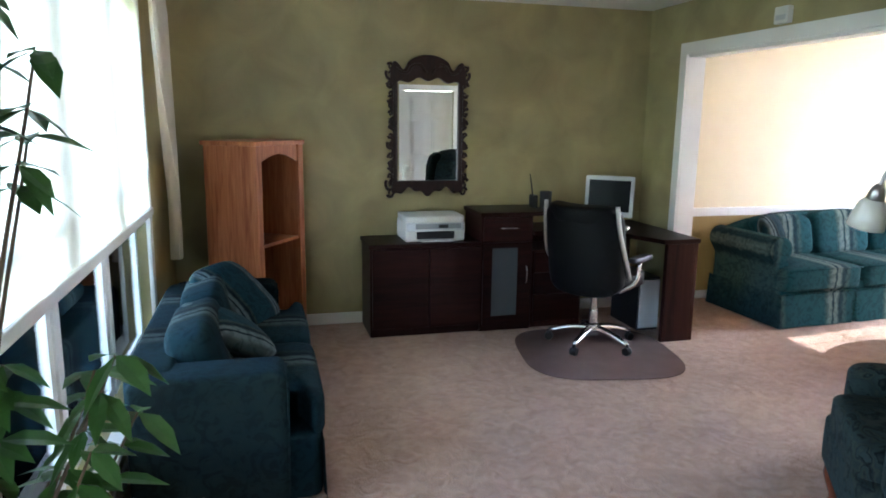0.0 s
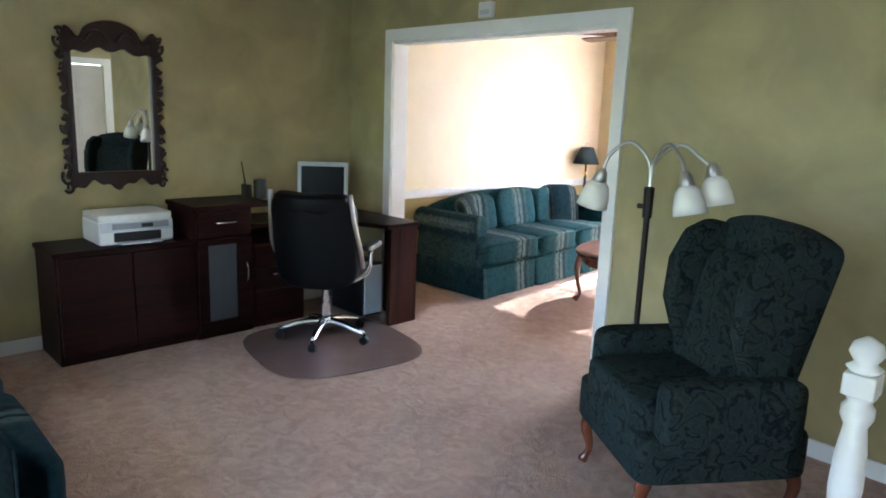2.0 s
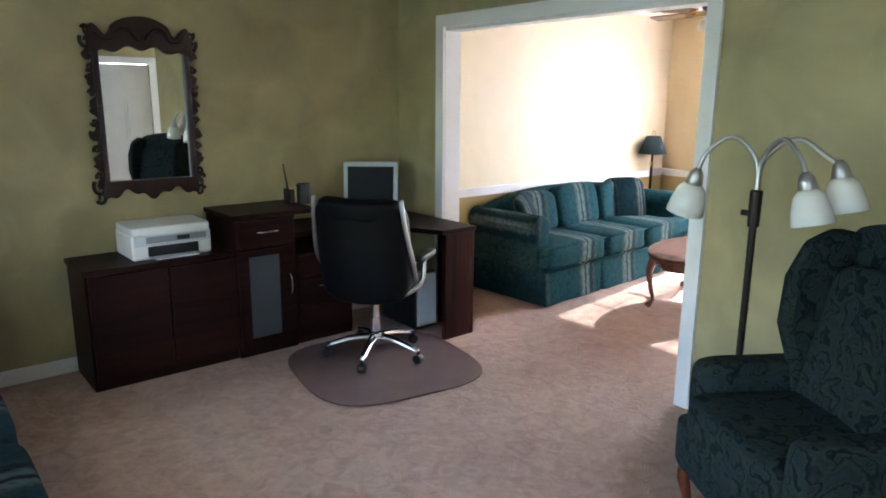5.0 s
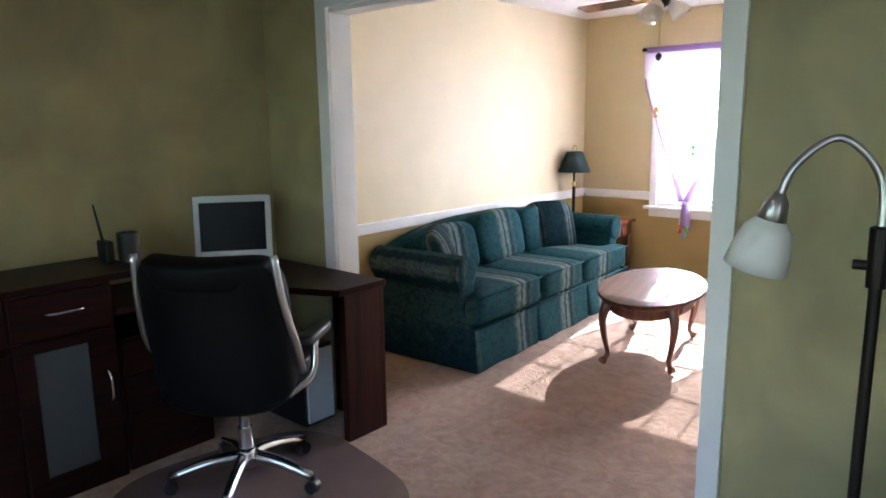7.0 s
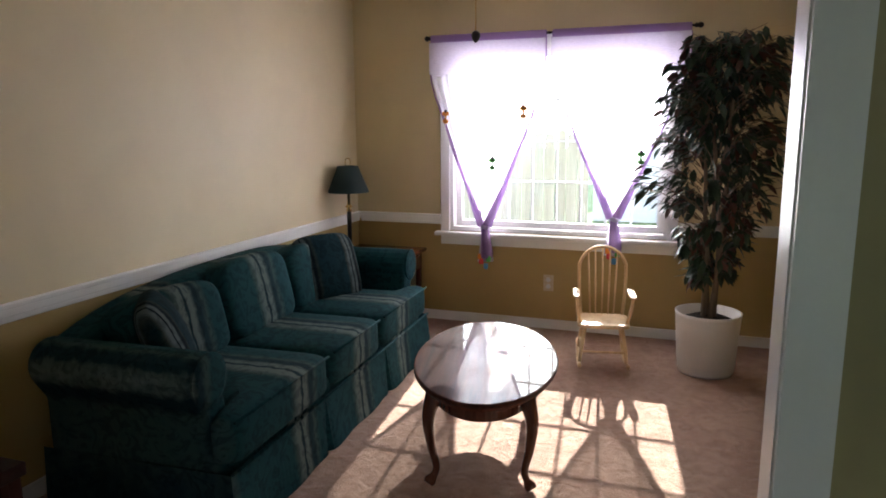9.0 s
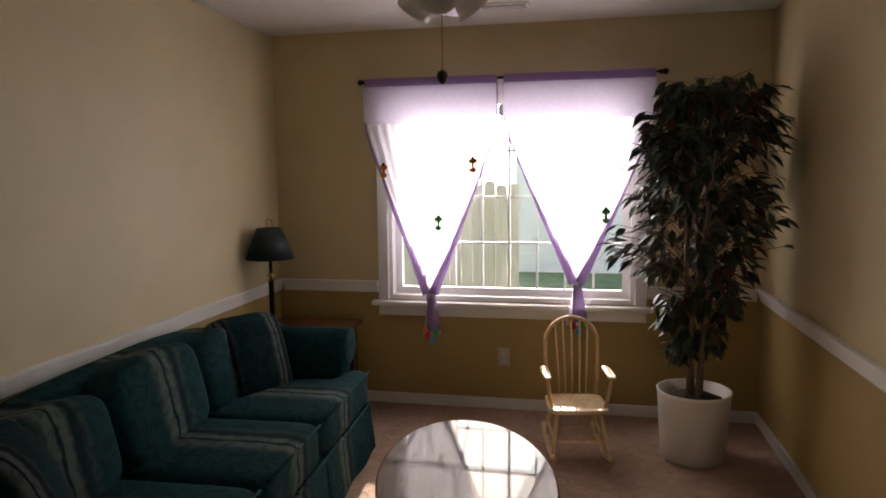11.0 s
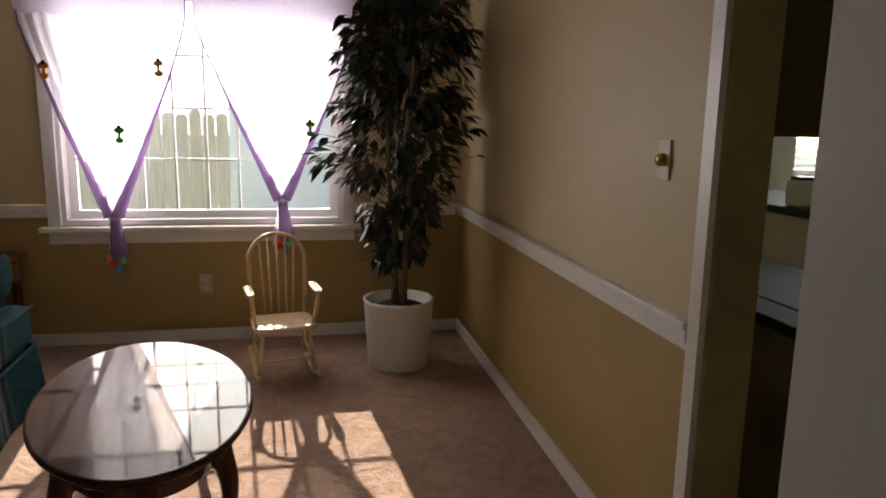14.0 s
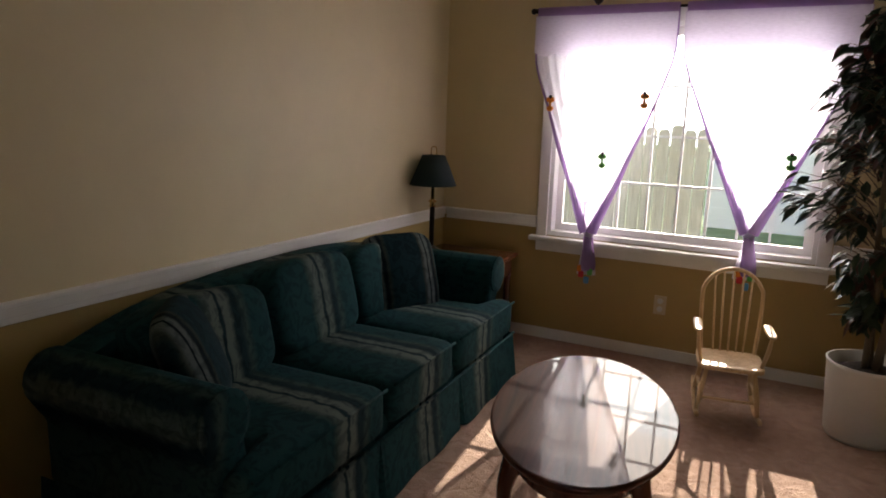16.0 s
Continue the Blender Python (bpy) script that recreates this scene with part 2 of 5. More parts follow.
M = {
    "olive": wall_paint("olive_wall_paint", (0.375, 0.318, 0.155)),
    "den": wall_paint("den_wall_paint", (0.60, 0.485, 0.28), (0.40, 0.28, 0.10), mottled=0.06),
    # same den paint, lightened for the stronger light on the sofa wall
    "den_lit": wall_paint("den_wall_paint_lit", (0.67, 0.575, 0.37), (0.42, 0.305, 0.11), mottled=0.05),
    "trim": plain("white_trim_paint", (0.78, 0.77, 0.75), 0.35, vary=0.04, bump=0.02),
    "ceiling": plain("ceiling_paint", (0.74, 0.72, 0.69), 0.9, vary=0.05, bump=0.12, fine=70),
    "carpet": carpet_material(),
    "mahogany": wood_material("mahogany_veneer", (0.007, 0.0025, 0.0022), (0.022, 0.006, 0.005), 0.42, axis=1, spec=0.14),
    "mahogany_up": wood_material("mahogany_upright", (0.014, 0.004, 0.0035), (0.042, 0.011, 0.008), 0.42, axis=2, spec=0.14),
    "cherry": wood_material("cherry_varnish", (0.028, 0.008, 0.005), (0.085, 0.025, 0.013), 0.5, axis=1, coat=0.4, spec=0.04),
    "cherry_leg": wood_material("cherry_leg", (0.07, 0.018, 0.01), (0.16, 0.045, 0.022), 0.25, axis=2, coat=0.5),
    "oak": wood_material("reddish_oak", (0.24, 0.065, 0.022), (0.46, 0.17, 0.07), 0.4, axis=2, scale=14),
    # shade inside the bookcase, put into the colour of its back board
    "oak_shade": plain("bookcase_inside_shade", (0.03, 0.012, 0.008), 0.6),
    "maple": wood_material("pale_maple", (0.55, 0.36, 0.18), (0.78, 0.58, 0.34), 0.4, axis=2, scale=16),
    "black_wood": wood_material("blackened_wood", (0.012, 0.006, 0.005), (0.032, 0.012, 0.01), 0.35, axis=2, scale=16),
    "sofa": plaid_fabric("teal_stripe_upholstery", (0.010, 0.047, 0.055), (0.10, 0.13, 0.12), (0.035, 0.065, 0.063), (0.010, 0.028, 0.036), pitch=0.607, phase=0.46),
    "love": plaid_fabric("dark_teal_upholstery", (0.005, 0.016, 0.021), (0.05, 0.065, 0.062), (0.016, 0.024, 0.022), (0.003, 0.007, 0.010), pitch=0.63),
    "pillow": plaid_fabric("pillow_fabric", (0.006, 0.024, 0.032), (0.085, 0.105, 0.105), (0.03, 0.04, 0.035), (0.005, 0.012, 0.017), pitch=0.3),
    "paisley": paisley_fabric(),
    "leather": plain("black_leather", (0.0025, 0.0025, 0.003), 0.5, scale=20, vary=0.2, bump=0.06, fine=160, spec=0.12),
    "black": plain("black_plastic", (0.006, 0.006, 0.007), 0.4, vary=0.1, bump=0.02),
    "chrome": plain("brushed_chrome", (0.72, 0.73, 0.75), 0.18, 1.0, vary=0.05, bump=0.01),
    "nickel": plain("satin_nickel", (0.52, 0.52, 0.52), 0.35, 1.0, vary=0.05, bump=0.01),
    "brass": plain("polished_brass", (0.62, 0.42, 0.16), 0.22, 1.0, vary=0.08, bump=0.01),
    "dark_metal": plain("dark_bronze_metal", (0.02, 0.015, 0.013), 0.4, 0.6, vary=0.15, bump=0.02),
    "white_plastic": plain("white_plastic", (0.74, 0.73, 0.70), 0.4, vary=0.03, bump=0.01),
    "grey_plastic": plain("silver_grey_plastic", (0.55, 0.56, 0.58), 0.35, vary=0.04, bump=0.01),
    "printer_grey": plain("mid_grey_plastic", (0.24, 0.25, 0.27), 0.4, vary=0.05, bump=0.01),
    "screen": plain("dark_screen", (0.004, 0.005, 0.007), 0.35, vary=0.05, bump=0.0, spec=0.15),
    "frost": plain("frosted_glass_panel", (0.06, 0.068, 0.072), 0.3, vary=0.1, bump=0.02),
    "opal": plain("opal_glass_shade", (0.78, 0.76, 0.72), 0.25, vary=0.03, bump=0.01),
    "almond": plain("almond_plate", (0.50, 0.42, 0.30), 0.4, vary=0.04, bump=0.01),
    "mat": plain("chair_mat_vinyl", (0.17, 0.115, 0.105), 0.22, vary=0.12, bump=0.04, fine=120),
    "shade": plain("dark_green_lamp_shade", (0.009, 0.026, 0.03), 0.7, vary=0.1, bump=0.05),
    "mirror": plain("mirror_silver", (0.9, 0.9, 0.9), 0.01, 1.0, vary=0.0, bump=0.0),
    "pot": plain("white_glazed_pot", (0.70, 0.67, 0.62), 0.45, vary=0.06, bump=0.03),
    "soil": plain("potting_soil", (0.03, 0.02, 0.014), 0.95, vary=0.4, bump=0.5, fine=50),
    "bark": plain("ficus_bark", (0.17, 0.12, 0.08), 0.8, scale=12, vary=0.35, bump=0.2, stretch=(1, 1, 0.3)),
    "leaf": plain("ficus_leaf", (0.022, 0.045, 0.02), 0.38, scale=8, vary=0.45, bump=0.05),
    "leaf_red": plain("ficus_leaf_reddish", (0.085, 0.035, 0.022), 0.45, scale=8, vary=0.45, bump=0.05),
    "leaf_light": plain("houseplant_leaf", (0.06, 0.16, 0.035), 0.35, scale=8, vary=0.3, bump=0.05),
    "lilac": sheer("lilac_sheer", (0.86, 0.81, 0.91), 0.16, 0.2),
    "lilac_valance": sheer("lilac_valance_cloth", (0.84, 0.79, 0.89), 0.24, 0.25),
    "lilac_deep": sheer("lilac_gathered", (0.42, 0.28, 0.53), 0.12, 0.5),
    "lace": sheer("ivory_lace", (0.86, 0.80, 0.68), 0.2, 0.35),
    "glass": glass_material("window_glass"),
    "fence": wood_material("weathered_fence", (0.52, 0.46, 0.37), (0.72, 0.66, 0.56), 0.85, axis=2),
    "siding": plain("pale_siding", (0.8, 0.8, 0.79), 0.7, vary=0.05, bump=0.03),
    "roofing": plain("grey_shingle", (0.16, 0.16, 0.17), 0.9, vary=0.2, bump=0.2),
    "lawn": plain("lawn_grass", (0.22, 0.28, 0.12), 0.95, scale=3, vary=0.35, bump=0.5, fine=60),
    "counter": plain("dark_green_counter", (0.03, 0.045, 0.04), 0.75, vary=0.2, bump=0.02, spec=0.15),
    "cabinet_white": plain("white_cabinet_paint", (0.66, 0.65, 0.60), 0.4, vary=0.04, bump=0.01),
}
for key, c in (("orange", (0.75, 0.25, 0.03)), ("red", (0.6, 0.04, 0.05)), ("green", (0.12, 0.5, 0.12)), ("blue", (0.1, 0.3, 0.6)), ("pink", (0.7, 0.2, 0.3))):
    M[key] = plain(key + "_cloth", c, 0.8, vary=0.1)


# ---------- mesh helpers ----------
def link(name, bm, material, parent=None, label="", smooth=False, bevel=0.0):
    bmesh.ops.remove_doubles(bm, verts=bm.verts, dist=0.00005)
    bmesh.ops.recalc_face_normals(bm, faces=bm.faces)
    me = bpy.data.meshes.new(name)
    bm.to_mesh(me)
    bm.free()
    me.materials.append(M[material])
    if smooth:
        me.polygons.foreach_set("use_smooth", [True] * len(me.polygons))
    ob = new(name, me)
    if parent:
        ob.parent = parent
    if label:
        ob["label"] = label
    if bevel:
        mod = ob.modifiers.new("bevel", "BEVEL")
        mod.width, mod.segments, mod.limit_method = bevel, 2, "ANGLE"
    return ob


def part(name, bm, material, parent, label="", smooth=False, bevel=0.0):
    return link(name, bm, material, parent, label, smooth, bevel)


def thing(name, label, category, m=None, group=""):
    ob = new(name)
    ob.empty_display_size = 0.1
    tagged(ob, label, category, group)
    ob.matrix_world = m or Matrix()
    return ob


def box(x0, x1, y0, y1, z0, z1, bm=None, m=None):
    bm = bm or bmesh.new()
    c = Matrix.LocRotScale(((x0 + x1) / 2, (y0 + y1) / 2, (z0 + z1) / 2), None, (x1 - x0, y1 - y0, z1 - z0))
    bmesh.ops.create_cube(bm, size=1, matrix=(m @ c) if m else c)
    return bm


def puff(cx, cy, cz, sx, sy, sz, e=0.35, m=None, bm=None, nu=28, nv=16, f=None):
    """A rounded cushion: a superellipsoid of the given full size; small e is boxier."""
    bm = bm or bmesh.new()
    p = lambda v, k: math.copysign(abs(v) ** k, v)
    rows = []
    for j in range(nv + 1):
        b = -math.pi / 2 + math.pi * j / nv
        row = []
        for i in range(nu):
            a = 2 * math.pi * i / nu
            v = Vector((p(math.cos(b), e) * p(math.cos(a), e) * sx / 2, p(math.cos(b), e) * p(math.sin(a), e) * sy / 2, p(math.sin(b), e) * sz / 2))
            if f:
                v = f(v)
            v += Vector((cx, cy, cz))
            row.append(bm.verts.new(m @ v if m else v))
        rows.append(row)
    for j in range(nv):
        for i in range(nu):
            k = (i + 1) % nu
            bm.faces.new((rows[j][i], rows[j][k], rows[j + 1][k], rows[j + 1][i]))
    return bm


def lathe(profile, bm=None, m=None, n=24):
    """Turns (radius, height) pairs round z."""
    bm = bm or bmesh.new()
    rows = []
    for r, z in profile:
        rows.append([bm.verts.new((m or Matrix()) @ Vector((max(r, 1e-4) * math.cos(2 * math.pi * i / n), max(r, 1e-4) * math.sin(2 * math.pi * i / n), z))) for i in range(n)])
    for a, b in zip(rows, rows[1:]):
        for i in range(n):
            k = (i + 1) % n
            bm.faces.new((a[i], a[k], b[k], b[i]))
    bm.faces.new(rows[0][::-1])
    bm.faces.new(rows[-1])
    return bm


def tube(points, radius, bm=None, n=10, flat=1.0):
    """A round bar along points; radius may be a list."""
    bm = bm or bmesh.new()
    pts = [Vector(p) for p in points]
    rad = radius if isinstance(radius, (list, tuple)) else [radius] * len(pts)
    rows, side = [], None
    for i, p in enumerate(pts):
        d = (pts[min(i + 1, len(pts) - 1)] - pts[max(i - 1, 0)]).normalized()
        if side is None:
            side = d.orthogonal().normalized()
        side = (side - d * side.dot(d)).normalized()
        up = d.cross(side)
        rows.append([bm.verts.new(p + rad[i] * (side * math.cos(2 * math.pi * k / n) + up * math.sin(2 * math.pi * k / n) * flat)) for k in range(n)])
    for a, b in zip(rows, rows[1:]):
        for k in range(n):
            q = (k + 1) % n
            bm.faces.new((a[k], a[q], b[q], b[k]))
    bm.faces.new(rows[0][::-1])
    bm.faces.new(rows[-1])
    return bm


def curve_points(pts, steps=6):
    """A smooth line through the points."""
    v = [Vector(p) for p in pts]
    v = [2 * v[0] - v[1]] + v + [2 * v[-1] - v[-2]]
    out = []
    for i in range(1, len(v) - 2):
        a, b, c, d = v[i - 1:i + 3]
        for s in range(steps):
            t = s / steps
            out.append(0.5 * (2 * b + (c - a) * t + (2 * a - 5 * b + 4 * c - d) * t * t + (3 * b - a - 3 * c + d) * t ** 3))
    out.append(v[-2])
    return out


def prism(outline, depth, bm=None, m=None):
    """A flat outline of (u, v) pairs, given thickness along w; u, v, w are x, y, z before m."""
    bm = bm or bmesh.new()
    m = m or Matrix()
    a = [bm.verts.new(m @ Vector((u, v, 0))) for u, v in outline]
    b = [bm.verts.new(m @ Vector((u, v, depth))) for u, v in outline]
    bm.faces.new(a[::-1])
    bm.faces.new(b)
    for i in range(len(a)):
        k = (i + 1) % len(a)
        bm.faces.new((a[i], a[k], b[k], b[i]))
    return bm


def setting(name, bm, material, label, category, bevel=0.0):
    return tagged(link(name, bm, material, None, "", False, bevel), label, category, "", "structure")


TO_XZ = Matrix(((1, 0, 0, 0), (0, 0, -1, 0), (0, 1, 0, 0), (0, 0, 0, 1)))   # u, v, w -> x, z, -y
TO_YZ = Matrix(((0, 0, 1, 0), (1, 0, 0, 0), (0, 1, 0, 0), (0, 0, 0, 1)))    # u, v, w -> y, z, x


# ---------- the setting ----------
H = 2.44


def wall(name, axis, a0, a1, b0, b1, holes, material, label, top=H):
    """A wall from a0 to a1 through its thickness along axis, b0 to b1 along its run, with holes (b, b, z, z)."""
    bm = bmesh.new()

    def put(p, q, z0, z1):
        if q - p > 1e-4 and z1 - z0 > 1e-4:
            box(*((a0, a1, p, q) if axis == "x" else (p, q, a0, a1)), z0, z1, bm)

    at = b0
    for p, q, z0, z1 in sorted(holes):
        put(at, p, 0, top)
        put(p, q, 0, z0)
        put(p, q, z1, top)
        at = q
    put(at, b1, 0, top)
    return setting(name, bm, material, label, "wall")


wall("wall_mirror", "x", -0.12, 0.10, -3.75, 0.16, [], "olive", "mottled olive-yellow painted wall behind the desk")
wall("wall_sofa", "x", -0.12, 0.0, 0.16, 4.02, [], "den_lit", "two-tone cream and ochre wall behind the sofa")
# past x 4.6 this wall is an unseen addition that holds back kitchen light
wall("wall_opening", "y", 0.10, 0.158, 0.10, 5.7, [(0.645, 2.595, 0, 2.05)], "olive", "olive wall with the wide cased opening")
wall("wall_den_back", "y", 0.162, 0.22, 0.0, 3.08, [(0.645, 2.595, 0, 2.05)], "den", "two-tone wall on the den side of the opening")
wall("wall_window", "y", 3.87, 4.02, 0.0, 3.20, [(0.77, 2.35, 0.705, 2.04)], "den", "two-tone den wall with the twin window")
wall("wall_den_side", "x", 3.08, 3.20, 0.22, 3.87, [(0.34, 1.14, 0, 2.04)], "den", "two-tone cream and ochre den side wall")
# the narrow second hole is unseen, cut for the added fill
wall("wall_front", "y", -3.75, -3.60, 0.10, 6.4, [(1.25, 3.65, 0.32, 2.12), (5.75, 6.1, 0.0, 2.05)], "olive", "olive wall with the large front window")
wall("wall_foyer", "x", 6.4, 6.52, -3.75, 3.9, [(-0.62, 0.22, 0, 2.04)], "olive", "olive foyer wall with a white door")
wall("wall_kitchen", "x", 3.50, 3.60, 0.22, 3.9, [(1.0, 1.66, 0.725, 1.285)], "olive", "wall with the kitchen pass-through")
wall("wall_kitchen_back", "y", 3.9, 4.0, 3.20, 6.4, [(5.45, 6.3, 1.0, 1.9)], "cabinet_white", "plain kitchen end wall")

setting("floor", box(-0.12, 6.52, -3.75, 4.02, -0.12, 0.0), "carpet", "beige pink cut-pile carpet through both rooms", "floor")
setting("ceiling", box(-0.12, 6.52, -3.75, 4.02, H, H + 0.12), "ceiling", "white textured ceiling", "ceiling")


def moulding(name, run, material="trim", label="white painted moulding", category="trim"):
    bm = bmesh.new()
    for b in run:
        box(*b, bm)
    me = bpy.data.meshes.new(name)
    bm.to_mesh(me)
    bm.free()
    me.materials.append(M[material])
    return tagged(new(name, me), label, category, "", "structure")


def rail(name, x0, x1, y0, y1, label):
    """A chair rail in three steps, against a wall; the run is along its longer side."""
    bm = bmesh.new()
    along_x = (x1 - x0) > (y1 - y0)
    for z0, z1, k in ((0.75, 0.773, 0.45), (0.773, 0.807, 0.7), (0.807, 0.827, 1.0)):
        if along_x:
            box(x0, x1, y1 - (y1 - y0) * k, y1, z0, z1, bm)
        elif x0 < 1:
            box(x0, x0 + (x1 - x0) * k, y0, y1, z0, z1, bm)
        else:
            box(x1 - (x1 - x0) * k, x1, y0, y1, z0, z1, bm)
    return setting(name, bm, "trim", label, "chair rail", 0.004)


rail("chair_rail_sofa", 0.0, 0.032, 0.22, 3.87, "white stepped chair rail above the sofa")
rail("chair_rail_window_1", 0.032, 0.70, 3.838, 3.87, "white stepped chair rail beside the window")
rail("chair_rail_window_2", 2.42, 3.048, 3.838, 3.87, "white stepped chair rail beside the window")
rail("chair_rail_side", 3.048, 3.08, 1.19, 3.87, "white stepped chair rail along the side wall")
moulding("baseboard_sofa", [(0.0, 0.014, 0.22, 3.87, 0, 0.07)], label="white painted baseboard", category="baseboard")
moulding("baseboard_window", [(0.014, 3.066, 3.856, 3.87, 0, 0.07)], label="white painted baseboard", category="baseboard")
moulding("baseboard_side", [(3.066, 3.08, 1.19, 3.87, 0, 0.07)], label="white painted baseboard", category="baseboard")
moulding("baseboard_mirror", [(0.10, 0.114, -3.60, 0.10, 0, 0.085)], label="white painted baseboard", category="baseboard")
moulding("baseboard_opening", [(2.665, 5.7, 0.086, 0.10, 0, 0.085)], label="white painted baseboard", category="baseboard")
moulding("baseboard_front", [(0.114, 5.1, -3.60, -3.586, 0, 0.085)], label="white painted baseboard", category="baseboard")

# cased opening between the rooms
moulding("trim_opening", [(0.57, 0.65, 0.078, 0.10, 0, 2.14), (2.588, 2.665, 0.078, 0.10, 0, 2.14), (0.65, 2.588, 0.078, 0.10, 2.058, 2.14),
                          (0.63, 0.653, 0.098, 0.225, 0, 2.04), (2.585, 2.61, 0.098, 0.225, 0, 2.04), (0.63, 2.61, 0.098, 0.225, 2.036, 2.06),
                          (0.57, 0.65, 0.22, 0.242, 0, 2.14), (2.588, 2.665, 0.22, 0.242, 0, 2.14), (0.65, 2.588, 0.22, 0.242, 2.058, 2.14)],
         label="white painted casing of the wide opening", category="door casing")
moulding("trim_side_doorway", [(3.062, 3.08, 1.14, 1.19, 0, 2.12), (3.062, 3.08, 0.262, 0.342, 0, 2.12), (3.062, 3.08, 0.342, 1.14, 2.04, 2.12),
                               (3.08, 3.20, 0.34, 0.36, 0, 2.04)],
         label="white painted casing of the side doorway", category="door casing")
setting("wall_return", box(3.08, 3.20, 1.122, 1.14, 0, 2.04), "olive", "olive painted reveal of the side doorway", "wall")
moulding("trim_foyer_door", [(6.38, 6.40, -0.72, -0.62, 0, 2.13), (6.38, 6.40, 0.22, 0.32, 0, 2.13), (6.38, 6.40, -0.62, 0.22, 2.04, 2.13)],
         label="white painted door casing", category="door casing")


def panel_door(name, label, w, h, m, handle=True):
    """A white six-panel door: width along local y, face towards local -x."""
    d = thing(name, label, "door", m)
    d["kind"] = "structure"
    part("leaf", box(0, 0.035, 0, w, 0.01, h), "trim", d, bevel=0.003)
    cols = ((0.11, w / 2 - 0.05), (w / 2 + 0.05, w - 0.11))
    for z0, z1 in ((0.2, 0.78), (0.98, 1.55), (1.66, h - 0.12)):
        for a, b in cols:
            bm = box(-0.006, 0.002, a, b, z0, z1)
            box(-0.012, -0.004, a + 0.035, b - 0.035, z0 + 0.035, z1 - 0.035, bm)
            part("panel", bm, "trim", d, bevel=0.004)
    if handle:
        part("handle", lathe([(0.026, 0), (0.026, 0.008), (0.01, 0.012), (0.01, 0.04), (0.026, 0.048), (0.026, 0.066), (0.012, 0.074)], m=pose(-0.002, w - 0.06, 0.98, 0, -90, 0)), "brass", d, "round brass knob", True)
    return d


panel_door("door_foyer", "closed white six-panel door in the foyer wall", 0.83, 2.03, pose(6.43, -0.615, 0))

# ---------- windows ----------


def sash(window, x0, x1, z0, z1, y, cols, rows):
    bm = bmesh.new()
    t = 0.045
    for b in ((x0, x0 + t, z0, z1), (x1 - t, x1, z0, z1), (x0 + t, x1 - t, z0, z0 + t), (x0 + t, x1 - t, z1 - t, z1)):
        box(b[0], b[1], y, y + 0.03, b[2], b[3], bm)
    f = part("sash", bm, "trim", window, bevel=0.003)
    for i in range(1, cols):
        x = x0 + t + (x1 - x0 - 2 * t) * i / cols
        part("muntin", box(x - 0.007, x + 0.007, y + 0.006, y + 0.024, z0 + t, z1 - t), "trim", window)
    for j in range(1, rows):
        z = z0 + t + (z1 - z0 - 2 * t) * j / rows
        part("muntin", box(x0 + t, x1 - t, y + 0.004, y + 0.022, z - 0.007, z + 0.007), "trim", window)
    g = part("pane", box(x0 + t, x1 - t, y + 0.012, y + 0.016, z0 + t, z1 - t), "glass", window)
    g.visible_shadow = False
    return f


den_window = thing("window_1", "wide white window with a white grille, sunlit", "window")
den_window["kind"] = "structure"
bm = bmesh.new()
for b in ((0.705, 0.775, 3.848, 3.87, 0.70, 2.11), (2.345, 2.415, 3.848, 3.87, 0.70, 2.11), (0.775, 2.345, 3.848, 3.87, 2.035, 2.11)):
    box(*b, bm)
part("casing", bm, "trim", den_window, bevel=0.005)
bm = bmesh.new()
for b in ((0.77, 0.80, 3.87, 4.01, 0.705, 2.04), (2.32, 2.35, 3.87, 4.01, 0.705, 2.04), (0.80, 2.32, 3.87, 4.01, 2.01, 2.04), (0.80, 2.32, 3.87, 4.01, 0.705, 0.735)):
    box(*b, bm)
part("jamb", bm, "trim", den_window)
part("window_sill", box(0.667, 2.453, 3.805, 3.87, 0.67, 0.70), "trim", den_window, bevel=0.006)
part("apron", box(0.705, 2.415, 3.852, 3.87, 0.60, 0.67), "trim", den_window, bevel=0.004)
sash(den_window, 0.80, 2.32, 0.735, 2.01, 3.95, 8, 4)

front_window = thing("window_2", "large white front window flooded with daylight", "window")
front_window["kind"] = "structure"
bm = bmesh.new()
for b in ((1.17, 1.255, -3.60, -3.578, 0.29, 2.2), (3.645, 3.73, -3.60, -3.578, 0.29, 2.2), (1.255, 3.645, -3.60, -3.578, 2.115, 2.2)):
    box(*b, bm)
part("casing", bm, "trim", front_window, bevel=0.005)
part("window_sill", box(1.12, 3.78, -3.60, -3.53, 0.285, 0.32), "trim", front_window, bevel=0.006)
bm = bmesh.new()
for x in (2.03, 2.83):
    box(x, x + 0.05, -3.72, -3.64, 0.34, 2.1, bm)
part("mullion", bm, "trim", front_window)
for a, b in ((1.26, 2.03), (2.08, 2.83), (2.88, 3.64)):
    sash(front_window, a, b, 0.33, 1.24, -3.68, 1, 1)
    sash(front_window, a, b, 1.20, 2.11, -3.715, 1, 1)

# unseen sidelight, made up as an opening for the entry fill
added_window = thing("added_window_3", "unseen entry sidelight added to let in more light", "window")
added_window["kind"] = "structure"
sash(added_window, 5.75, 6.1, 0.0, 2.05, -3.7, 1, 1)

kitchen_window = thing("window_4", "bright kitchen window with half-open white slat blind", "window")
kitchen_window["kind"] = "structure"
sash(kitchen_window, 5.45, 6.3, 1.0, 1.9, 3.95, 2, 2)
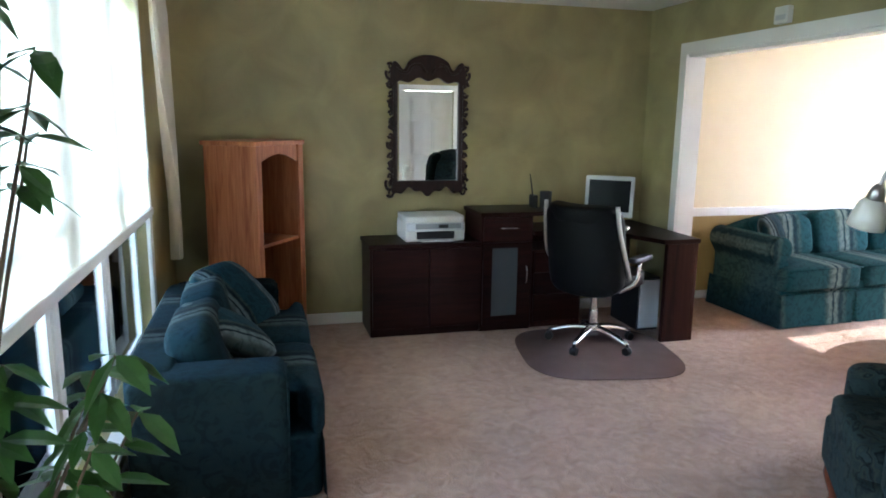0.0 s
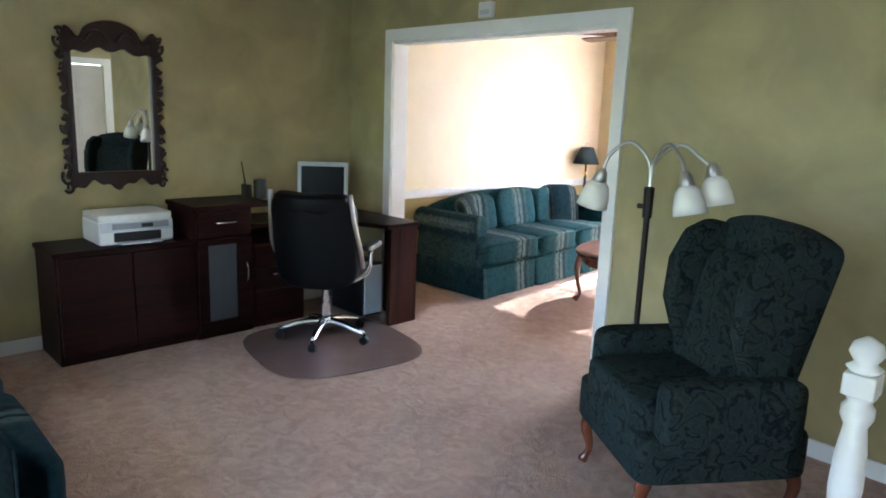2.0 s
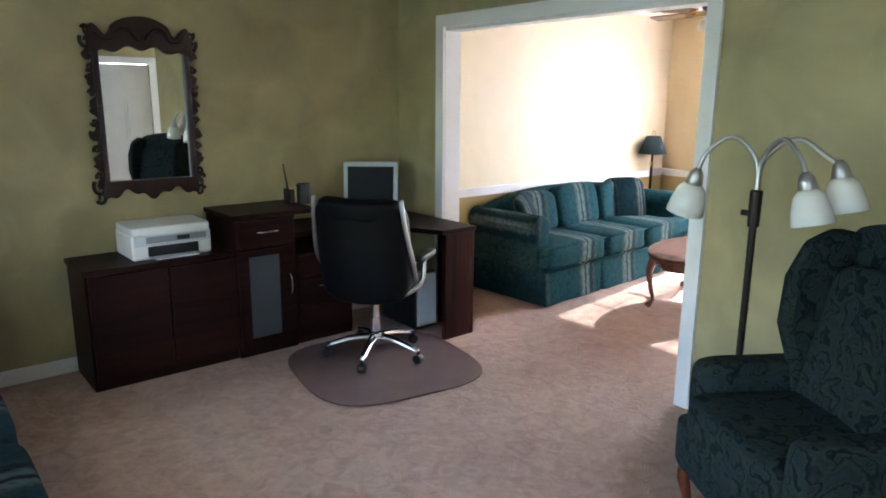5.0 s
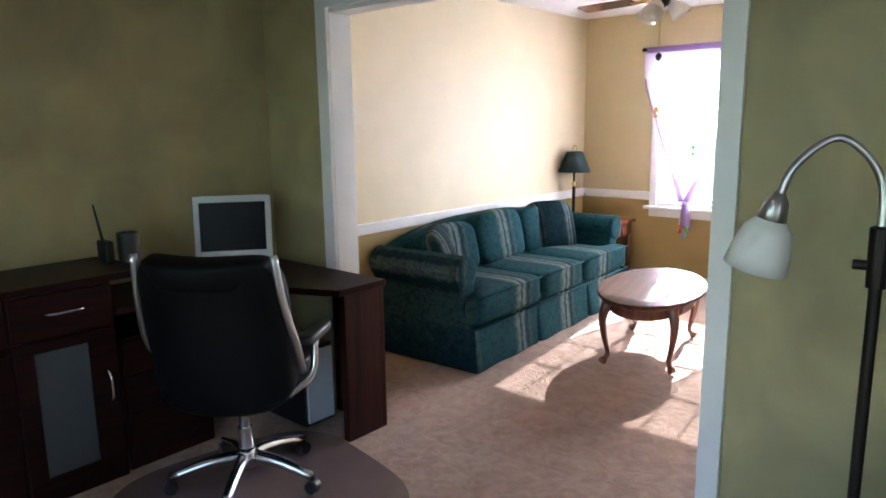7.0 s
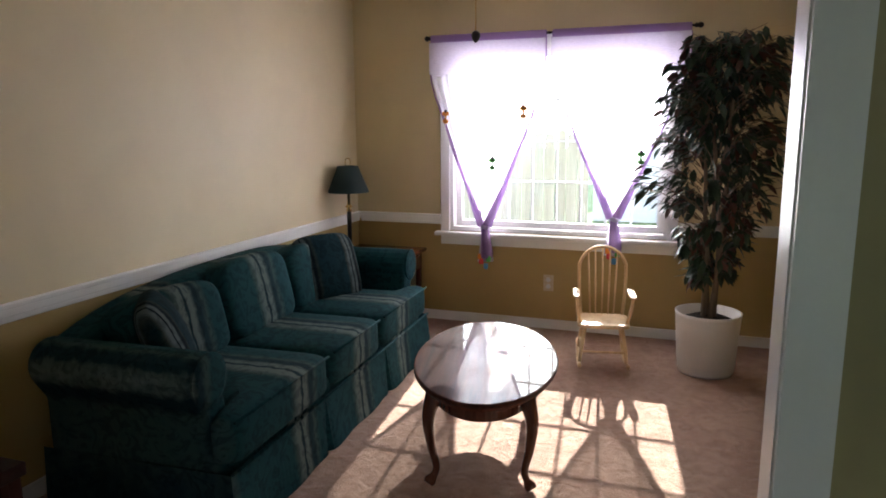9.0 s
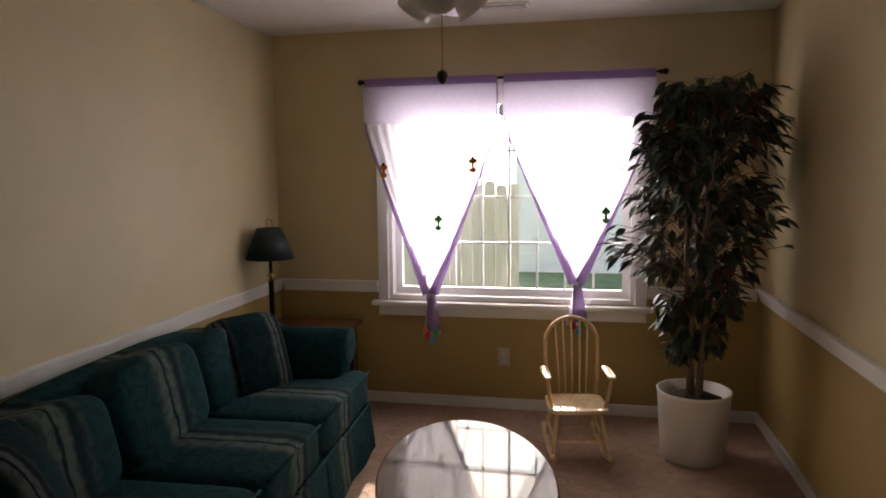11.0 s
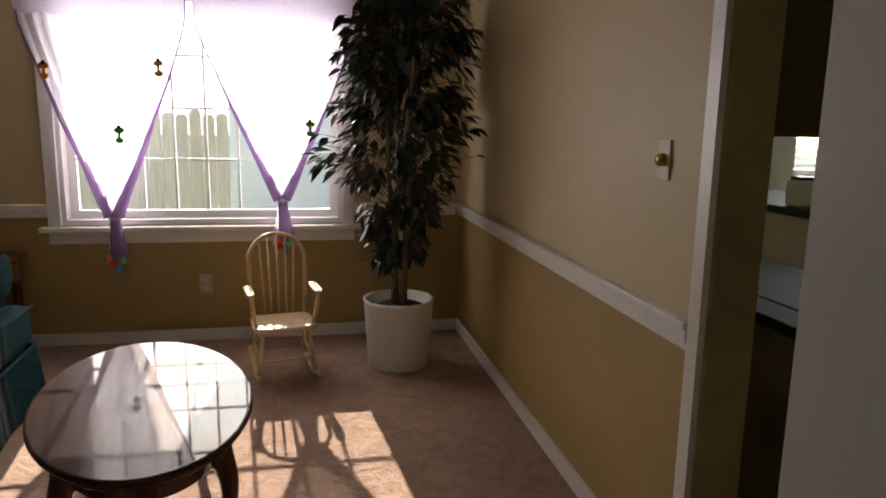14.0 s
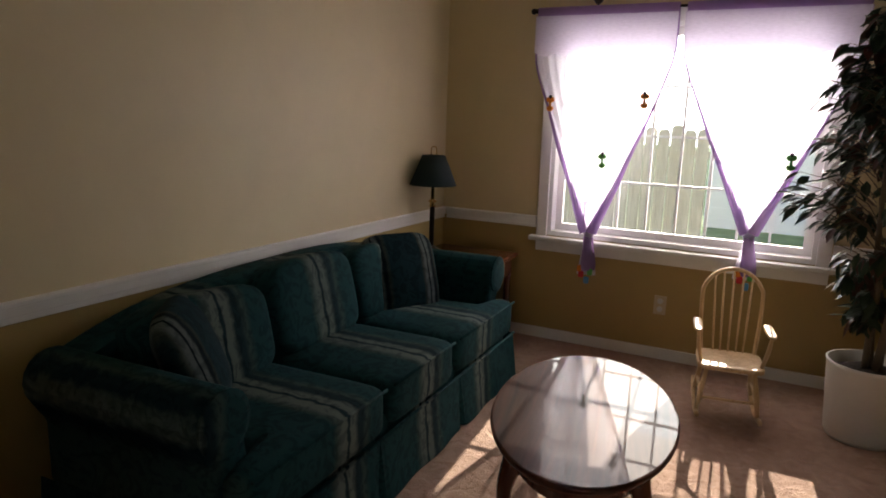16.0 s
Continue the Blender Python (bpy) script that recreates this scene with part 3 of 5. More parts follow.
for i in range(18):
    part("slat", box(5.47, 6.28, -0.012, 0.012, -0.001, 0.001, m=Matrix.Translation((0, 3.925, 1.04 + i * 0.048)) @ pose(0, 0, 0, 28, 0, 0)), "trim", kitchen_window)

# ---------- outdoors ----------
setting("ground", box(-60, 60, -60, 60, -0.6, -0.35), "lawn", "short lawn round the house", "lawn")


glow = bpy.data.materials.new("bright_haze")
glow.use_nodes = True
gn = glow.node_tree.nodes
gb = gn["Principled BSDF"]
gb.inputs["Base Color"].default_value = (0.8, 0.85, 0.9, 1)
gb.inputs["Emission Color"].default_value, gb.inputs["Emission Strength"].default_value = (0.93, 0.97, 1.0, 1), 3.0
M["haze"] = glow
setting("backdrop_back", box(-58, 58, 57, 57.2, -0.35, 26), "haze", "bright hazy sky low over the yard", "sky")


def fence(x0, x1, y):
    f = thing("fence", "weathered board privacy fence", "fence", pose(0, y, -0.35))
    n = int((x1 - x0) / 0.15)
    for i in range(n):
        x = x0 + i * 0.15
        h = 1.75 + 0.03 * math.sin(i * 2.3)
        part("board", prism([(x, 0), (x + 0.14, 0), (x + 0.14, h - 0.04), (x + 0.11, h), (x + 0.03, h), (x, h - 0.04)], 0.02, m=TO_XZ), "fence", f)
    for z in (0.4, 1.4):
        part("stringer", box(x0, x1, 0.0, 0.05, z, z + 0.09), "fence", f)


fence(-3.4, 1.25, 8.2)


def neighbour_house():
    h = thing("neighbour_house", "pale sided neighbouring house beyond the fence", "house", pose(4.6, 12.5, -0.35))
    bm = box(-3.8, 4.2, 0, 5, 0, 3.0)
    for i in range(16):
        box(-3.81, 4.21, -0.02, 0.0, i * 0.19, i * 0.19 + 0.17, bm)
    part("wall", bm, "siding", h)
    part("roof", prism([(-4.1, 2.95), (4.5, 2.95), (4.5, 3.1), (0.2, 5.4), (-4.1, 3.1)], 5.6, m=Matrix.Translation((0, 5.3, 0)) @ TO_XZ), "roofing", h)
    w = part("window", box(0.4, 1.5, -0.06, 0.0, 1.1, 2.3), "trim", h)
    part("pane", box(0.48, 1.42, -0.07, -0.05, 1.18, 2.22), "screen", w)


neighbour_house()


# ---------- upholstered seats ----------
def sofa(name, label, length, seats, fabric, m, depth=0.88, back=0.83, pad=0.345):
    """Rolled-arm sofa with skirt: local x is the front, local y runs along its length from its middle."""
    s = thing(name, label, "sofa", m)
    hl = length / 2
    arm = 0.21
    part("base", puff(depth / 2 + 0.02, 0, 0.20, depth - 0.10, length - 0.06, 0.28, 0.12), fabric, s, smooth=True)
    # skirt with pleats: front and two ends
    n = 90
    bm = bmesh.new()
    path = [(0.04, -hl), (depth, -hl), (depth, hl), (0.04, hl)]
    pts = []
    for (ax, ay), (bx, by) in zip(path, path[1:]):
        for i in range(n):
            t = i / n
            pts.append((ax + (bx - ax) * t, ay + (by - ay) * t, t))
    rows = [[], []]
    for x, y, t in pts:
        pleat = 0.0
        for k in range(1, seats):
            if x > depth - 0.01:
                d = abs(y - (-hl + length * k / seats))
                pleat = max(pleat, 0.03 * max(0, 1 - d / 0.03))
        fx = 0.006 * math.sin(y * 16) * (1 if x > depth - 0.01 else 0)
        rows[0].append(bm.verts.new((x - 0.01, y * 0.985, 0.265)))
        rows[1].append(bm.verts.new((x + fx + 0.018 * (x > depth - 0.01) - pleat, y * 1.005, 0.006)))
    for i in range(len(pts) - 1):
        bm.faces.new((rows[0][i], rows[0][i + 1], rows[1][i + 1], rows[1][i]))
    bmesh.ops.solidify(bm, geom=bm.faces[:], thickness=0.008)
    part("skirt", bm, fabric, s, smooth=False)
    part("welt", tube([(depth - 0.005, -hl + 0.02, 0.268), (depth - 0.005, hl - 0.02, 0.268)], 0.007), fabric, s, smooth=True)
    w = (length - 2 * arm + 0.02) / seats
    for i in range(seats):
        y = -hl + arm - 0.01 + w * (i + 0.5)
        sag = lambda v: v + Vector((0, 0, 0.018 * (1 - (v.y / (w / 2)) ** 2) if v.z > 0 else 0))
        lo, hi = (arm - 0.03 if i == 0 else 0.0), (arm - 0.03 if i == seats - 1 else 0.0)

        def tee(v):
            # the outer cushions reach round the front of the arms
            k = max(0.0, min(1.0, (v.x - 0.19) / 0.045))
            side = -lo * k if v.y < -w * 0.3 else hi * k if v.y > w * 0.3 else 0.0
            return sag(v) + Vector((0, side, 0))

        part("seat_cushion", puff(0.555, y, 0.37, 0.66, w - 0.006, 0.185, 0.24, f=tee, nu=48), fabric, s, smooth=True)
        part("cushion_welt", tube([(0.878, y - w / 2 - lo + 0.03, 0.452), (0.884, y, 0.458), (0.878, y + w / 2 + hi - 0.03, 0.452)], 0.006), fabric, s, smooth=True)
        rise = 0.03 if seats == 3 and i == 1 else 0.0
        lean = pose(0.0, 0, 0, 0, -13, 0)
        hump = lambda v: v + Vector((0, 0, 0.03 * (1 - (v.y / (w / 2)) ** 2) if v.z > 0 else 0))
        part("back_cushion", puff(0, 0, 0, 0.22, w - 0.004, pad + rise, 0.38, m=Matrix.Translation((0.255, y, 0.425 + pad / 2 + rise / 2)) @ lean, f=hump), fabric, s, smooth=True)
    # back with a cambered top
    outline = [(-hl + 0.05, 0.24)]
    k = 24
    for i in range(k + 1):
        t = -1 + 2 * i / k
        outline.append((t * (hl - 0.05), back - 0.03 - 0.14 * abs(t) ** 3.0))
    outline.append((hl - 0.05, 0.24))
    part("backrest", prism(outline, 0.17, m=Matrix.Translation((0.02, 0, 0)) @ TO_YZ), fabric, s, bevel=0.04, smooth=False)
    for sgn in (-1, 1):
        prof = []
        for i in range(15):
            a = math.radians(-60 + i * 290 / 14)
            prof.append((0.045 + 0.10 * math.cos(a), 0.60 + 0.10 * math.sin(a)))
        prof = [(-0.075, 0.24), (0.075, 0.24), (0.075, 0.46)] + prof[1:-1] + [(-0.06, 0.46)]
        prof = [(sgn * (hl - 0.105) + sgn * u, v) for u, v in prof]
        bm = prism(prof, depth - 0.16, m=Matrix.Translation((0.05, 0, 0)) @ TO_YZ)
        a = part("arm", bm, fabric, s, bevel=0.02)
        disc = lathe([(0.0, 0), (0.098, 0.0), (0.101, 0.012), (0.08, 0.02), (0.0, 0.022)], m=pose(depth - 0.112, sgn * (hl - 0.06), 0.60, 0, 90, 0))
        part("scroll_front", disc, fabric, a, smooth=False)
    return s


def throw_pillow(name, label, m, size=0.44, fabric="pillow"):
    e = lambda v: Vector((v.x * (1 - 0.55 * min(1, (abs(v.y) / (size / 2)) ** 3)) * (1 - 0.55 * min(1, (abs(v.z) / (size / 2)) ** 3)), v.y, v.z))
    ob = link(name, puff(0, 0, 0, 0.17, size, size, 0.42, f=e), fabric, None, "", True)
    ob.matrix_world = m
    tagged(ob, label, "pillow")
    return ob


sofa("sofa", "teal striped three-seat sofa with rolled arms and skirt", 2.26, 3, "sofa", pose(0.055, 1.93, 0, 0, 0, 2.5))
throw_pillow("throw_pillow", "dark teal striped throw pillow leaning on the sofa arm", pose(0.46, 1.17, 0.62, 0, -22, 38), 0.42)
throw_pillow("throw_pillow", "dark patterned throw pillow in the sofa corner", pose(0.40, 2.62, 0.625, 0, -20, -28), 0.44)



def loveseat():
    """Low two-seat sofa with square padded arms: local x is the front, local y its length."""
    s = thing("loveseat", "dark teal patterned two-seat sofa under the front window", "sofa", pose(1.80, -3.54, 0, 0, 0, 90))
    hl, f = 0.84, "love"
    part("base", puff(0.41, 0, 0.16, 0.72, 2 * hl - 0.06, 0.30, 0.12), f, s, smooth=True)
    part("backrest", puff(0.12, 0, 0.34, 0.20, 2 * hl - 0.08, 0.54, 0.22, f=lambda v: v + Vector((-0.05 * max(0, v.z), 0, 0))), f, s, smooth=True)
    for sg in (-1, 1):
        a = part("arm", puff(0.33, sg * (hl - 0.11), 0.30, 0.60, 0.22, 0.58, 0.16), f, s, "square padded arm", True)
        part("welt", tube([(0.622, sg * (hl - 0.205), 0.06), (0.626, sg * (hl - 0.205), 0.55), (0.626, sg * (hl - 0.015), 0.55), (0.622, sg * (hl - 0.015), 0.06)], 0.006), f, a, smooth=True)
        y, w = sg * 0.31, 0.62

        def tee(v):
            k = max(0.0, min(1.0, (v.x - 0.19) / 0.05))
            return v + Vector((0, sg * 0.19 * k if v.y * sg > 0.18 else 0.0, 0.015 * (1 - (v.y / 0.31) ** 2) if v.z > 0 else 0))

        part("seat_cushion", puff(0.49, y, 0.36, 0.58, w - 0.006, 0.17, 0.26, f=tee, nu=48), f, s, smooth=True)
        part("back_cushion", puff(0, 0, 0, 0.22, w, 0.33, 0.42, m=Matrix.Translation((0.27, y, 0.545)) @ pose(0, 0, 0, 0, -16, 0)), f, s, smooth=True)
    bm = bmesh.new()
    rows = []
    for k in range(97):
        y = -hl + 0.02 + (2 * hl - 0.04) * k / 96
        x = 0.77 + 0.006 * math.sin(k * 0.9) - 0.02 * max(0, 1 - abs(y) / 0.025)
        rows.append((bm.verts.new((0.765, y, 0.275)), bm.verts.new((x, y, 0.008))))
    for q, r in zip(rows, rows[1:]):
        bm.faces.new((q[0], r[0], r[1], q[1]))
    bmesh.ops.solidify(bm, geom=bm.faces[:], thickness=0.01)
    part("skirt", bm, f, s)


loveseat()
throw_pillow("throw_pillow", "dark teal floral throw pillow on the loveseat", pose(1.36, -3.14, 0.575, 0, -48, 60), 0.46)
throw_pillow("throw_pillow", "dark teal floral throw pillow lying on the loveseat", pose(1.98, -3.16, 0.565, 20, -60, 100), 0.40)


def wing_chair():
    """Local x is the front."""
    c = thing("wing_chair", "dark paisley wing chair with cabriole legs", "armchair", pose(3.585, -0.70, 0, 0, 0, 235))
    f = "paisley"
    part("seat_frame", puff(0.02, 0, 0.33, 0.70, 0.68, 0.20, 0.18), f, c, smooth=True)
    part("seat_cushion", puff(0.06, 0, 0.46, 0.62, 0.56, 0.15, 0.28, f=lambda v: v + Vector((0, 0, 0.02 * (1 - (v.y / 0.28) ** 2) if v.z > 0 else 0))), f, c, smooth=True)
    lean = pose(-0.13, 0, 0.42, 0, -12, 0)
    out = []
    for i in range(25):
        t = -1 + 2 * i / 24
        out.append((t * (0.31 + 0.03 * (1 - abs(t))), 0.72 + 0.06 * math.cos(t * math.pi / 2) ** 0.7 if abs(t) < 1 else 0.70))
    out = [(-0.27, -0.12)] + out + [(0.27, -0.12)]
    part("backrest", prism(out, 0.13, m=lean @ Matrix.Translation((-0.09, 0, 0)) @ TO_YZ), f, c, bevel=0.045)
    part("back_pad", puff(0.065, 0, 0.31, 0.10, 0.50, 0.60, 0.35, m=lean), f, c, smooth=True)
    for sg in (-1, 1):
        wing = [(-0.06, 0.05), (0.10, 0.07), (0.13, 0.20), (0.20, 0.34), (0.215, 0.52), (0.17, 0.66), (0.08, 0.72), (-0.05, 0.71)]
        w = Matrix.Translation((-0.13, sg * 0.30 + (0.03 if sg < 0 else -0.03) + 0.03, 0.42)) @ pose(0, 0, 0, 0, -8, 0) @ TO_XZ
        part("wing", prism(wing, 0.07, m=w), f, c, bevel=0.03)
        part("arm", puff(0.02, sg * 0.315, 0.50, 0.56, 0.115, 0.28, 0.3, f=lambda v: v + Vector((0, 0, 0.02 * (v.x < 0) * abs(v.x)))), f, c, smooth=True)
        for x in (0.30, -0.28):
            k = 1 if x > 0 else -1
            leg = curve_points([(x, sg * 0.28, 0.26), (x + k * 0.025, sg * 0.285, 0.18), (x + k * 0.005, sg * 0.28, 0.08), (x + k * 0.03, sg * 0.29, 0.012)], 5)
            rad = [0.034 - 0.018 * min(1, i / 10) for i in range(len(leg))]
            rad[-1] = rad[-2] = 0.022
            part("leg", tube(leg, rad), "cherry_leg", c, "carved dark cherry leg", True)
    return c


wing_chair()


# ---------- desk group ----------
def bar_handle(parent, x, y0, y1, z, vertical=False):
    if vertical:
        pts = [(x, y0, z), (x + 0.028, y0, z + 0.03), (x + 0.03, y0, z + 0.07), (x + 0.028, y0, z + 0.11), (x, y0, z + 0.14)]
    else:
        pts = [(x, y0, z), (x + 0.026, y0 + 0.02, z), (x + 0.03, (y0 + y1) / 2, z), (x + 0.026, y1 - 0.02, z), (x, y1, z)]
    part("handle", tube(curve_points(pts, 4), 0.006, n=8), "chrome", parent, "bowed chrome handle", True)


def file_cabinet():
    c = thing("file_cabinet", "low dark mahogany office cabinet beside the desk", "cabinet", pose(0.118, -2.26, 0))
    part("body", box(0.0, 0.40, 0.0, 0.86, 0.0, 0.655), "mahogany", c, bevel=0.003)
    part("top", box(0.0, 0.425, -0.012, 0.868, 0.655, 0.685), "mahogany", c, bevel=0.004)
    for y0, y1 in ((0.015, 0.425), (0.435, 0.845)):
        part("door", box(0.40, 0.418, y0, y1, 0.06, 0.645), "mahogany", c, bevel=0.003)
    return c


file_cabinet()


def hutch_cabinet():
    c = thing("tower_cabinet", "dark mahogany cabinet with drawer and frosted glass door", "cabinet", pose(0.118, -1.44, 0))
    part("body", box(0.0, 0.42, 0.0, 0.40, 0.0, 0.87), "mahogany", c, bevel=0.003)
    part("top", box(-0.0, 0.45, -0.015, 0.55, 0.87, 0.90), "mahogany", c, "reddish mahogany top", bevel=0.004)
    d = part("drawer_front", box(0.42, 0.44, 0.012, 0.388, 0.69, 0.86), "mahogany", c, bevel=0.003)
    bar_handle(d, 0.44, 0.13, 0.28, 0.785)
    bm = bmesh.new()
    for b in ((0.012, 0.08), (0.28, 0.388)):
        box(0.42, 0.44, b[0], b[1], 0.05, 0.675, bm)
    box(0.42, 0.44, 0.08, 0.28, 0.05, 0.12, bm)
    box(0.42, 0.44, 0.08, 0.28, 0.635, 0.675, bm)
    dr = part("door", bm, "mahogany", c)
    part("glass_panel", box(0.427, 0.433, 0.08, 0.28, 0.12, 0.635), "frost", dr, "pale frosted glass panel")
    bar_handle(dr, 0.44, 0.345, 0.345, 0.36, True)
    return c


hutch_cabinet()


def desk():
    """Corner desk: a run along the mirror wall, then a wide top that reaches out beside the opening."""
    d = thing("desk", "dark mahogany corner computer desk", "desk", pose(0.118, -1.035, 0))
    outline = [(0.0, 0.0), (0.44, 0.0), (0.46, 0.36), (0.64, 0.62), (0.965, 0.76), (0.965, 1.055), (0.0, 1.055)]
    part("tabletop", prism(outline, 0.032, m=Matrix.Translation((0, 0, 0.722))), "mahogany", d, "polished reddish mahogany top", bevel=0.004)
    part("end_panel", box(0.60, 0.95, 1.02, 1.05, 0.0, 0.722), "mahogany_up", d, bevel=0.003)
    part("end_post", box(0.91, 0.95, 0.80, 1.02, 0.0, 0.722), "mahogany_up", d, bevel=0.003)
    part("back_panel", box(0.0, 0.02, 0.4, 1.05, 0.25, 0.722), "mahogany", d)
    body = part("drawer_unit", box(0.0, 0.40, 0.01, 0.42, 0.0, 0.60), "mahogany_up", d, bevel=0.003)
    part("shelf_back", box(0.0, 0.02, 0.01, 0.42, 0.60, 0.722), "mahogany", d)
    for z0, z1 in ((0.44, 0.59), (0.27, 0.43), (0.05, 0.26)):
        f = part("drawer_front", box(0.40, 0.42, 0.02, 0.41, z0, z1), "mahogany", d, bevel=0.003)
        if z0 > 0.2:
            bar_handle(f, 0.42, 0.15, 0.29, (z0 + z1) / 2 + 0.03)
    return d


desk()


def printer():
    p = thing("printer", "white all-in-one inkjet printer on the cabinet", "printer", pose(0.31, -1.77, 0.685))
    part("body", box(-0.165, 0.155, -0.225, 0.225, 0.0, 0.145), "white_plastic", p, bevel=0.015)
    part("front_fascia", box(0.155, 0.165, -0.215, 0.215, 0.08, 0.14), "grey_plastic", p, "pale grey fascia", bevel=0.004)
    part("lid", puff(-0.005, 0, 0.163, 0.32, 0.45, 0.045, 0.16), "white_plastic", p, "white scanner lid", True)
    part("control_panel", box(0.12, 0.172, -0.15, 0.19, 0.095, 0.132), "printer_grey", p, "grey control strip", bevel=0.004)
    part("display", box(0.168, 0.175, 0.02, 0.09, 0.102, 0.126), "black", p)
    part("paper_slot", box(0.12, 0.169, -0.14, 0.14, 0.02, 0.075), "black", p, "black paper slot", bevel=0.003)
    part("paper_tray", box(0.13, 0.24, -0.12, 0.12, 0.012, 0.02), "grey_plastic", p, bevel=0.003)
    return p


printer()


def monitor():
    m = thing("monitor", "silver-framed computer monitor with dark screen on the desk", "monitor", pose(0.27, -0.28, 0.754, 0, 0, -38) @ Matrix.Scale(0.9, 4))
    part("foot", puff(0, 0, 0.01, 0.20, 0.26, 0.02, 0.3), "grey_plastic", m, smooth=True)
    part("neck", box(-0.05, -0.02, -0.04, 0.04, 0.01, 0.16), "grey_plastic", m, bevel=0.006)
    bm = bmesh.new()
    lean = pose(0, 0, 0.06, 0, -6, 0)
    for b in ((-0.215, -0.185, 0, 0.36), (0.185, 0.215, 0, 0.36), (-0.185, 0.185, 0.325, 0.36), (-0.185, 0.185, 0, 0.045)):
        box(-0.015, 0.022, b[0], b[1], b[2], b[3], bm, lean)
    part("bezel", bm, "grey_plastic", m, "silver grey bezel", bevel=0.004)
    part("screen", box(-0.012, 0.012, -0.186, 0.186, 0.044, 0.326, m=lean), "screen", m, "dark switched-off screen")
    part("back_shell", puff(-0.03, 0, 0.18, 0.07, 0.40, 0.33, 0.3, m=lean), "grey_plastic", m, smooth=True)
    return m


monitor()


def router_and_cup():
    c = thing("pen_cup", "black cylindrical pen cup on the cabinet", "cup", pose(0.36, -0.87, 0.90))
    part("cup", lathe([(0.045, 0), (0.047, 0.13), (0.043, 0.13), (0.041, 0.01), (0.0, 0.01)]), "black", c, smooth=False)
    r = thing("wireless_router", "black upright router with a single aerial", "router", pose(0.31, -0.95, 0.90))
    part("body", puff(0, 0, 0.05, 0.10, 0.035, 0.10, 0.2), "black", r, smooth=True)
    part("aerial", tube([(0, -0.005, 0.08), (-0.01, -0.03, 0.26)], [0.007, 0.004], n=8), "black", r, smooth=True)
    k = thing("keyboard", "white slim keyboard on the desk", "keyboard", pose(0.50, -0.45, 0.754, 0, 0, -38))
    part("case", box(-0.06, 0.06, -0.20, 0.20, 0, 0.018), "white_plastic", k, bevel=0.005)
    for row in range(4):
        part("key_row", box(-0.05 + row * 0.026, -0.028 + row * 0.026, -0.19, 0.19, 0.018, 0.024), "grey_plastic", k, bevel=0.003)
    t = thing("computer_tower", "black and silver computer tower under the desk", "computer", pose(0.60, -0.19, 0.0))
    part("case", box(-0.2, 0.2, -0.09, 0.09, 0.01, 0.42), "black", t, bevel=0.006)
    part("front_panel", box(0.2, 0.215, -0.08, 0.08, 0.03, 0.40), "grey_plastic", t, "silver front panel", bevel=0.004)


router_and_cup()


def office_chair():
    c = thing("office_chair", "black leather swivel chair with chrome star base", "office chair", pose(1.02, -0.76, 0.012, 0, 0, 122))
    # local x is the front
    part("column", lathe([(0.03, 0.09), (0.03, 0.25), (0.022, 0.25), (0.022, 0.42)]), "chrome", c, smooth=False)
    part("hub", lathe([(0.04, 0.07), (0.05, 0.10), (0.045, 0.14), (0.03, 0.16)]), "chrome", c, smooth=True)
    for i in range(5):
        a = math.radians(72 * i + 44)
        d = Vector((math.cos(a), math.sin(a), 0))
        pts = [d * 0.03 + Vector((0, 0, 0.125)), d * 0.15 + Vector((0, 0, 0.115)), d * 0.305 + Vector((0, 0, 0.075))]
        part("star_leg", tube(curve_points(pts, 4), [0.028, 0.027, 0.026, 0.025, 0.024, 0.023, 0.022, 0.02, 0.018], n=8, flat=0.7), "chrome", c, "polished chrome star leg", True)
        w = part("caster", lathe([(0.0, -0.022), (0.026, -0.022), (0.03, -0.012), (0.03, 0.012), (0.026, 0.022), (0.0, 0.022)], m=Matrix.Translation(d * 0.305 + Vector((0, 0, 0.03))) @ pose(0, 0, 0, 90, 0, 72 * i + 44)), "black", c, smooth=False)
        part("caster_stem", tube([d * 0.305 + Vector((0, 0, 0.04)), d * 0.305 + Vector((0, 0, 0.08))], 0.012, n=8), "black", w)
    part("mechanism", box(-0.12, 0.10, -0.07, 0.07, 0.40, 0.44), "black", c, bevel=0.01)
    part("seat", puff(0.03, 0, 0.485, 0.52, 0.52, 0.12, 0.34), "leather", c, smooth=True)
    lean = pose(-0.22, 0, 0.46, 0, -9, 0)
    bend = lambda v: v + Vector((0.10 * (v.y / 0.27) ** 2, 0, 0))
    part("backrest", puff(0, 0, 0.24, 0.11, 0.57, 0.60, 0.33, m=lean, f=bend), "leather", c, smooth=True)
    part("headrest_roll", puff(0.01, 0, 0.50, 0.13, 0.50, 0.12, 0.5, m=lean, f=bend), "leather", c, smooth=True)
    for s in (-1, 1):
        pts = curve_points([(-0.24, s * 0.27, 1.02), (-0.215, s * 0.285, 0.85), (-0.15, s * 0.305, 0.66), (-0.05, s * 0.285, 0.52)], 6)
        part("side_rail", tube(pts, 0.010, n=8, flat=1.5), "nickel", c, "curved chrome side rail", True)
        a = part("arm_bracket", tube(curve_points([(-0.10, s * 0.24, 0.44), (-0.02, s * 0.31, 0.50), (0.02, s * 0.315, 0.64)], 5), 0.016, n=8), "chrome", c, smooth=True)
        part("arm_pad", puff(0.03, s * 0.315, 0.66, 0.26, 0.07, 0.04, 0.45), "black", c, "padded black armrest", True)
    return c


office_chair()


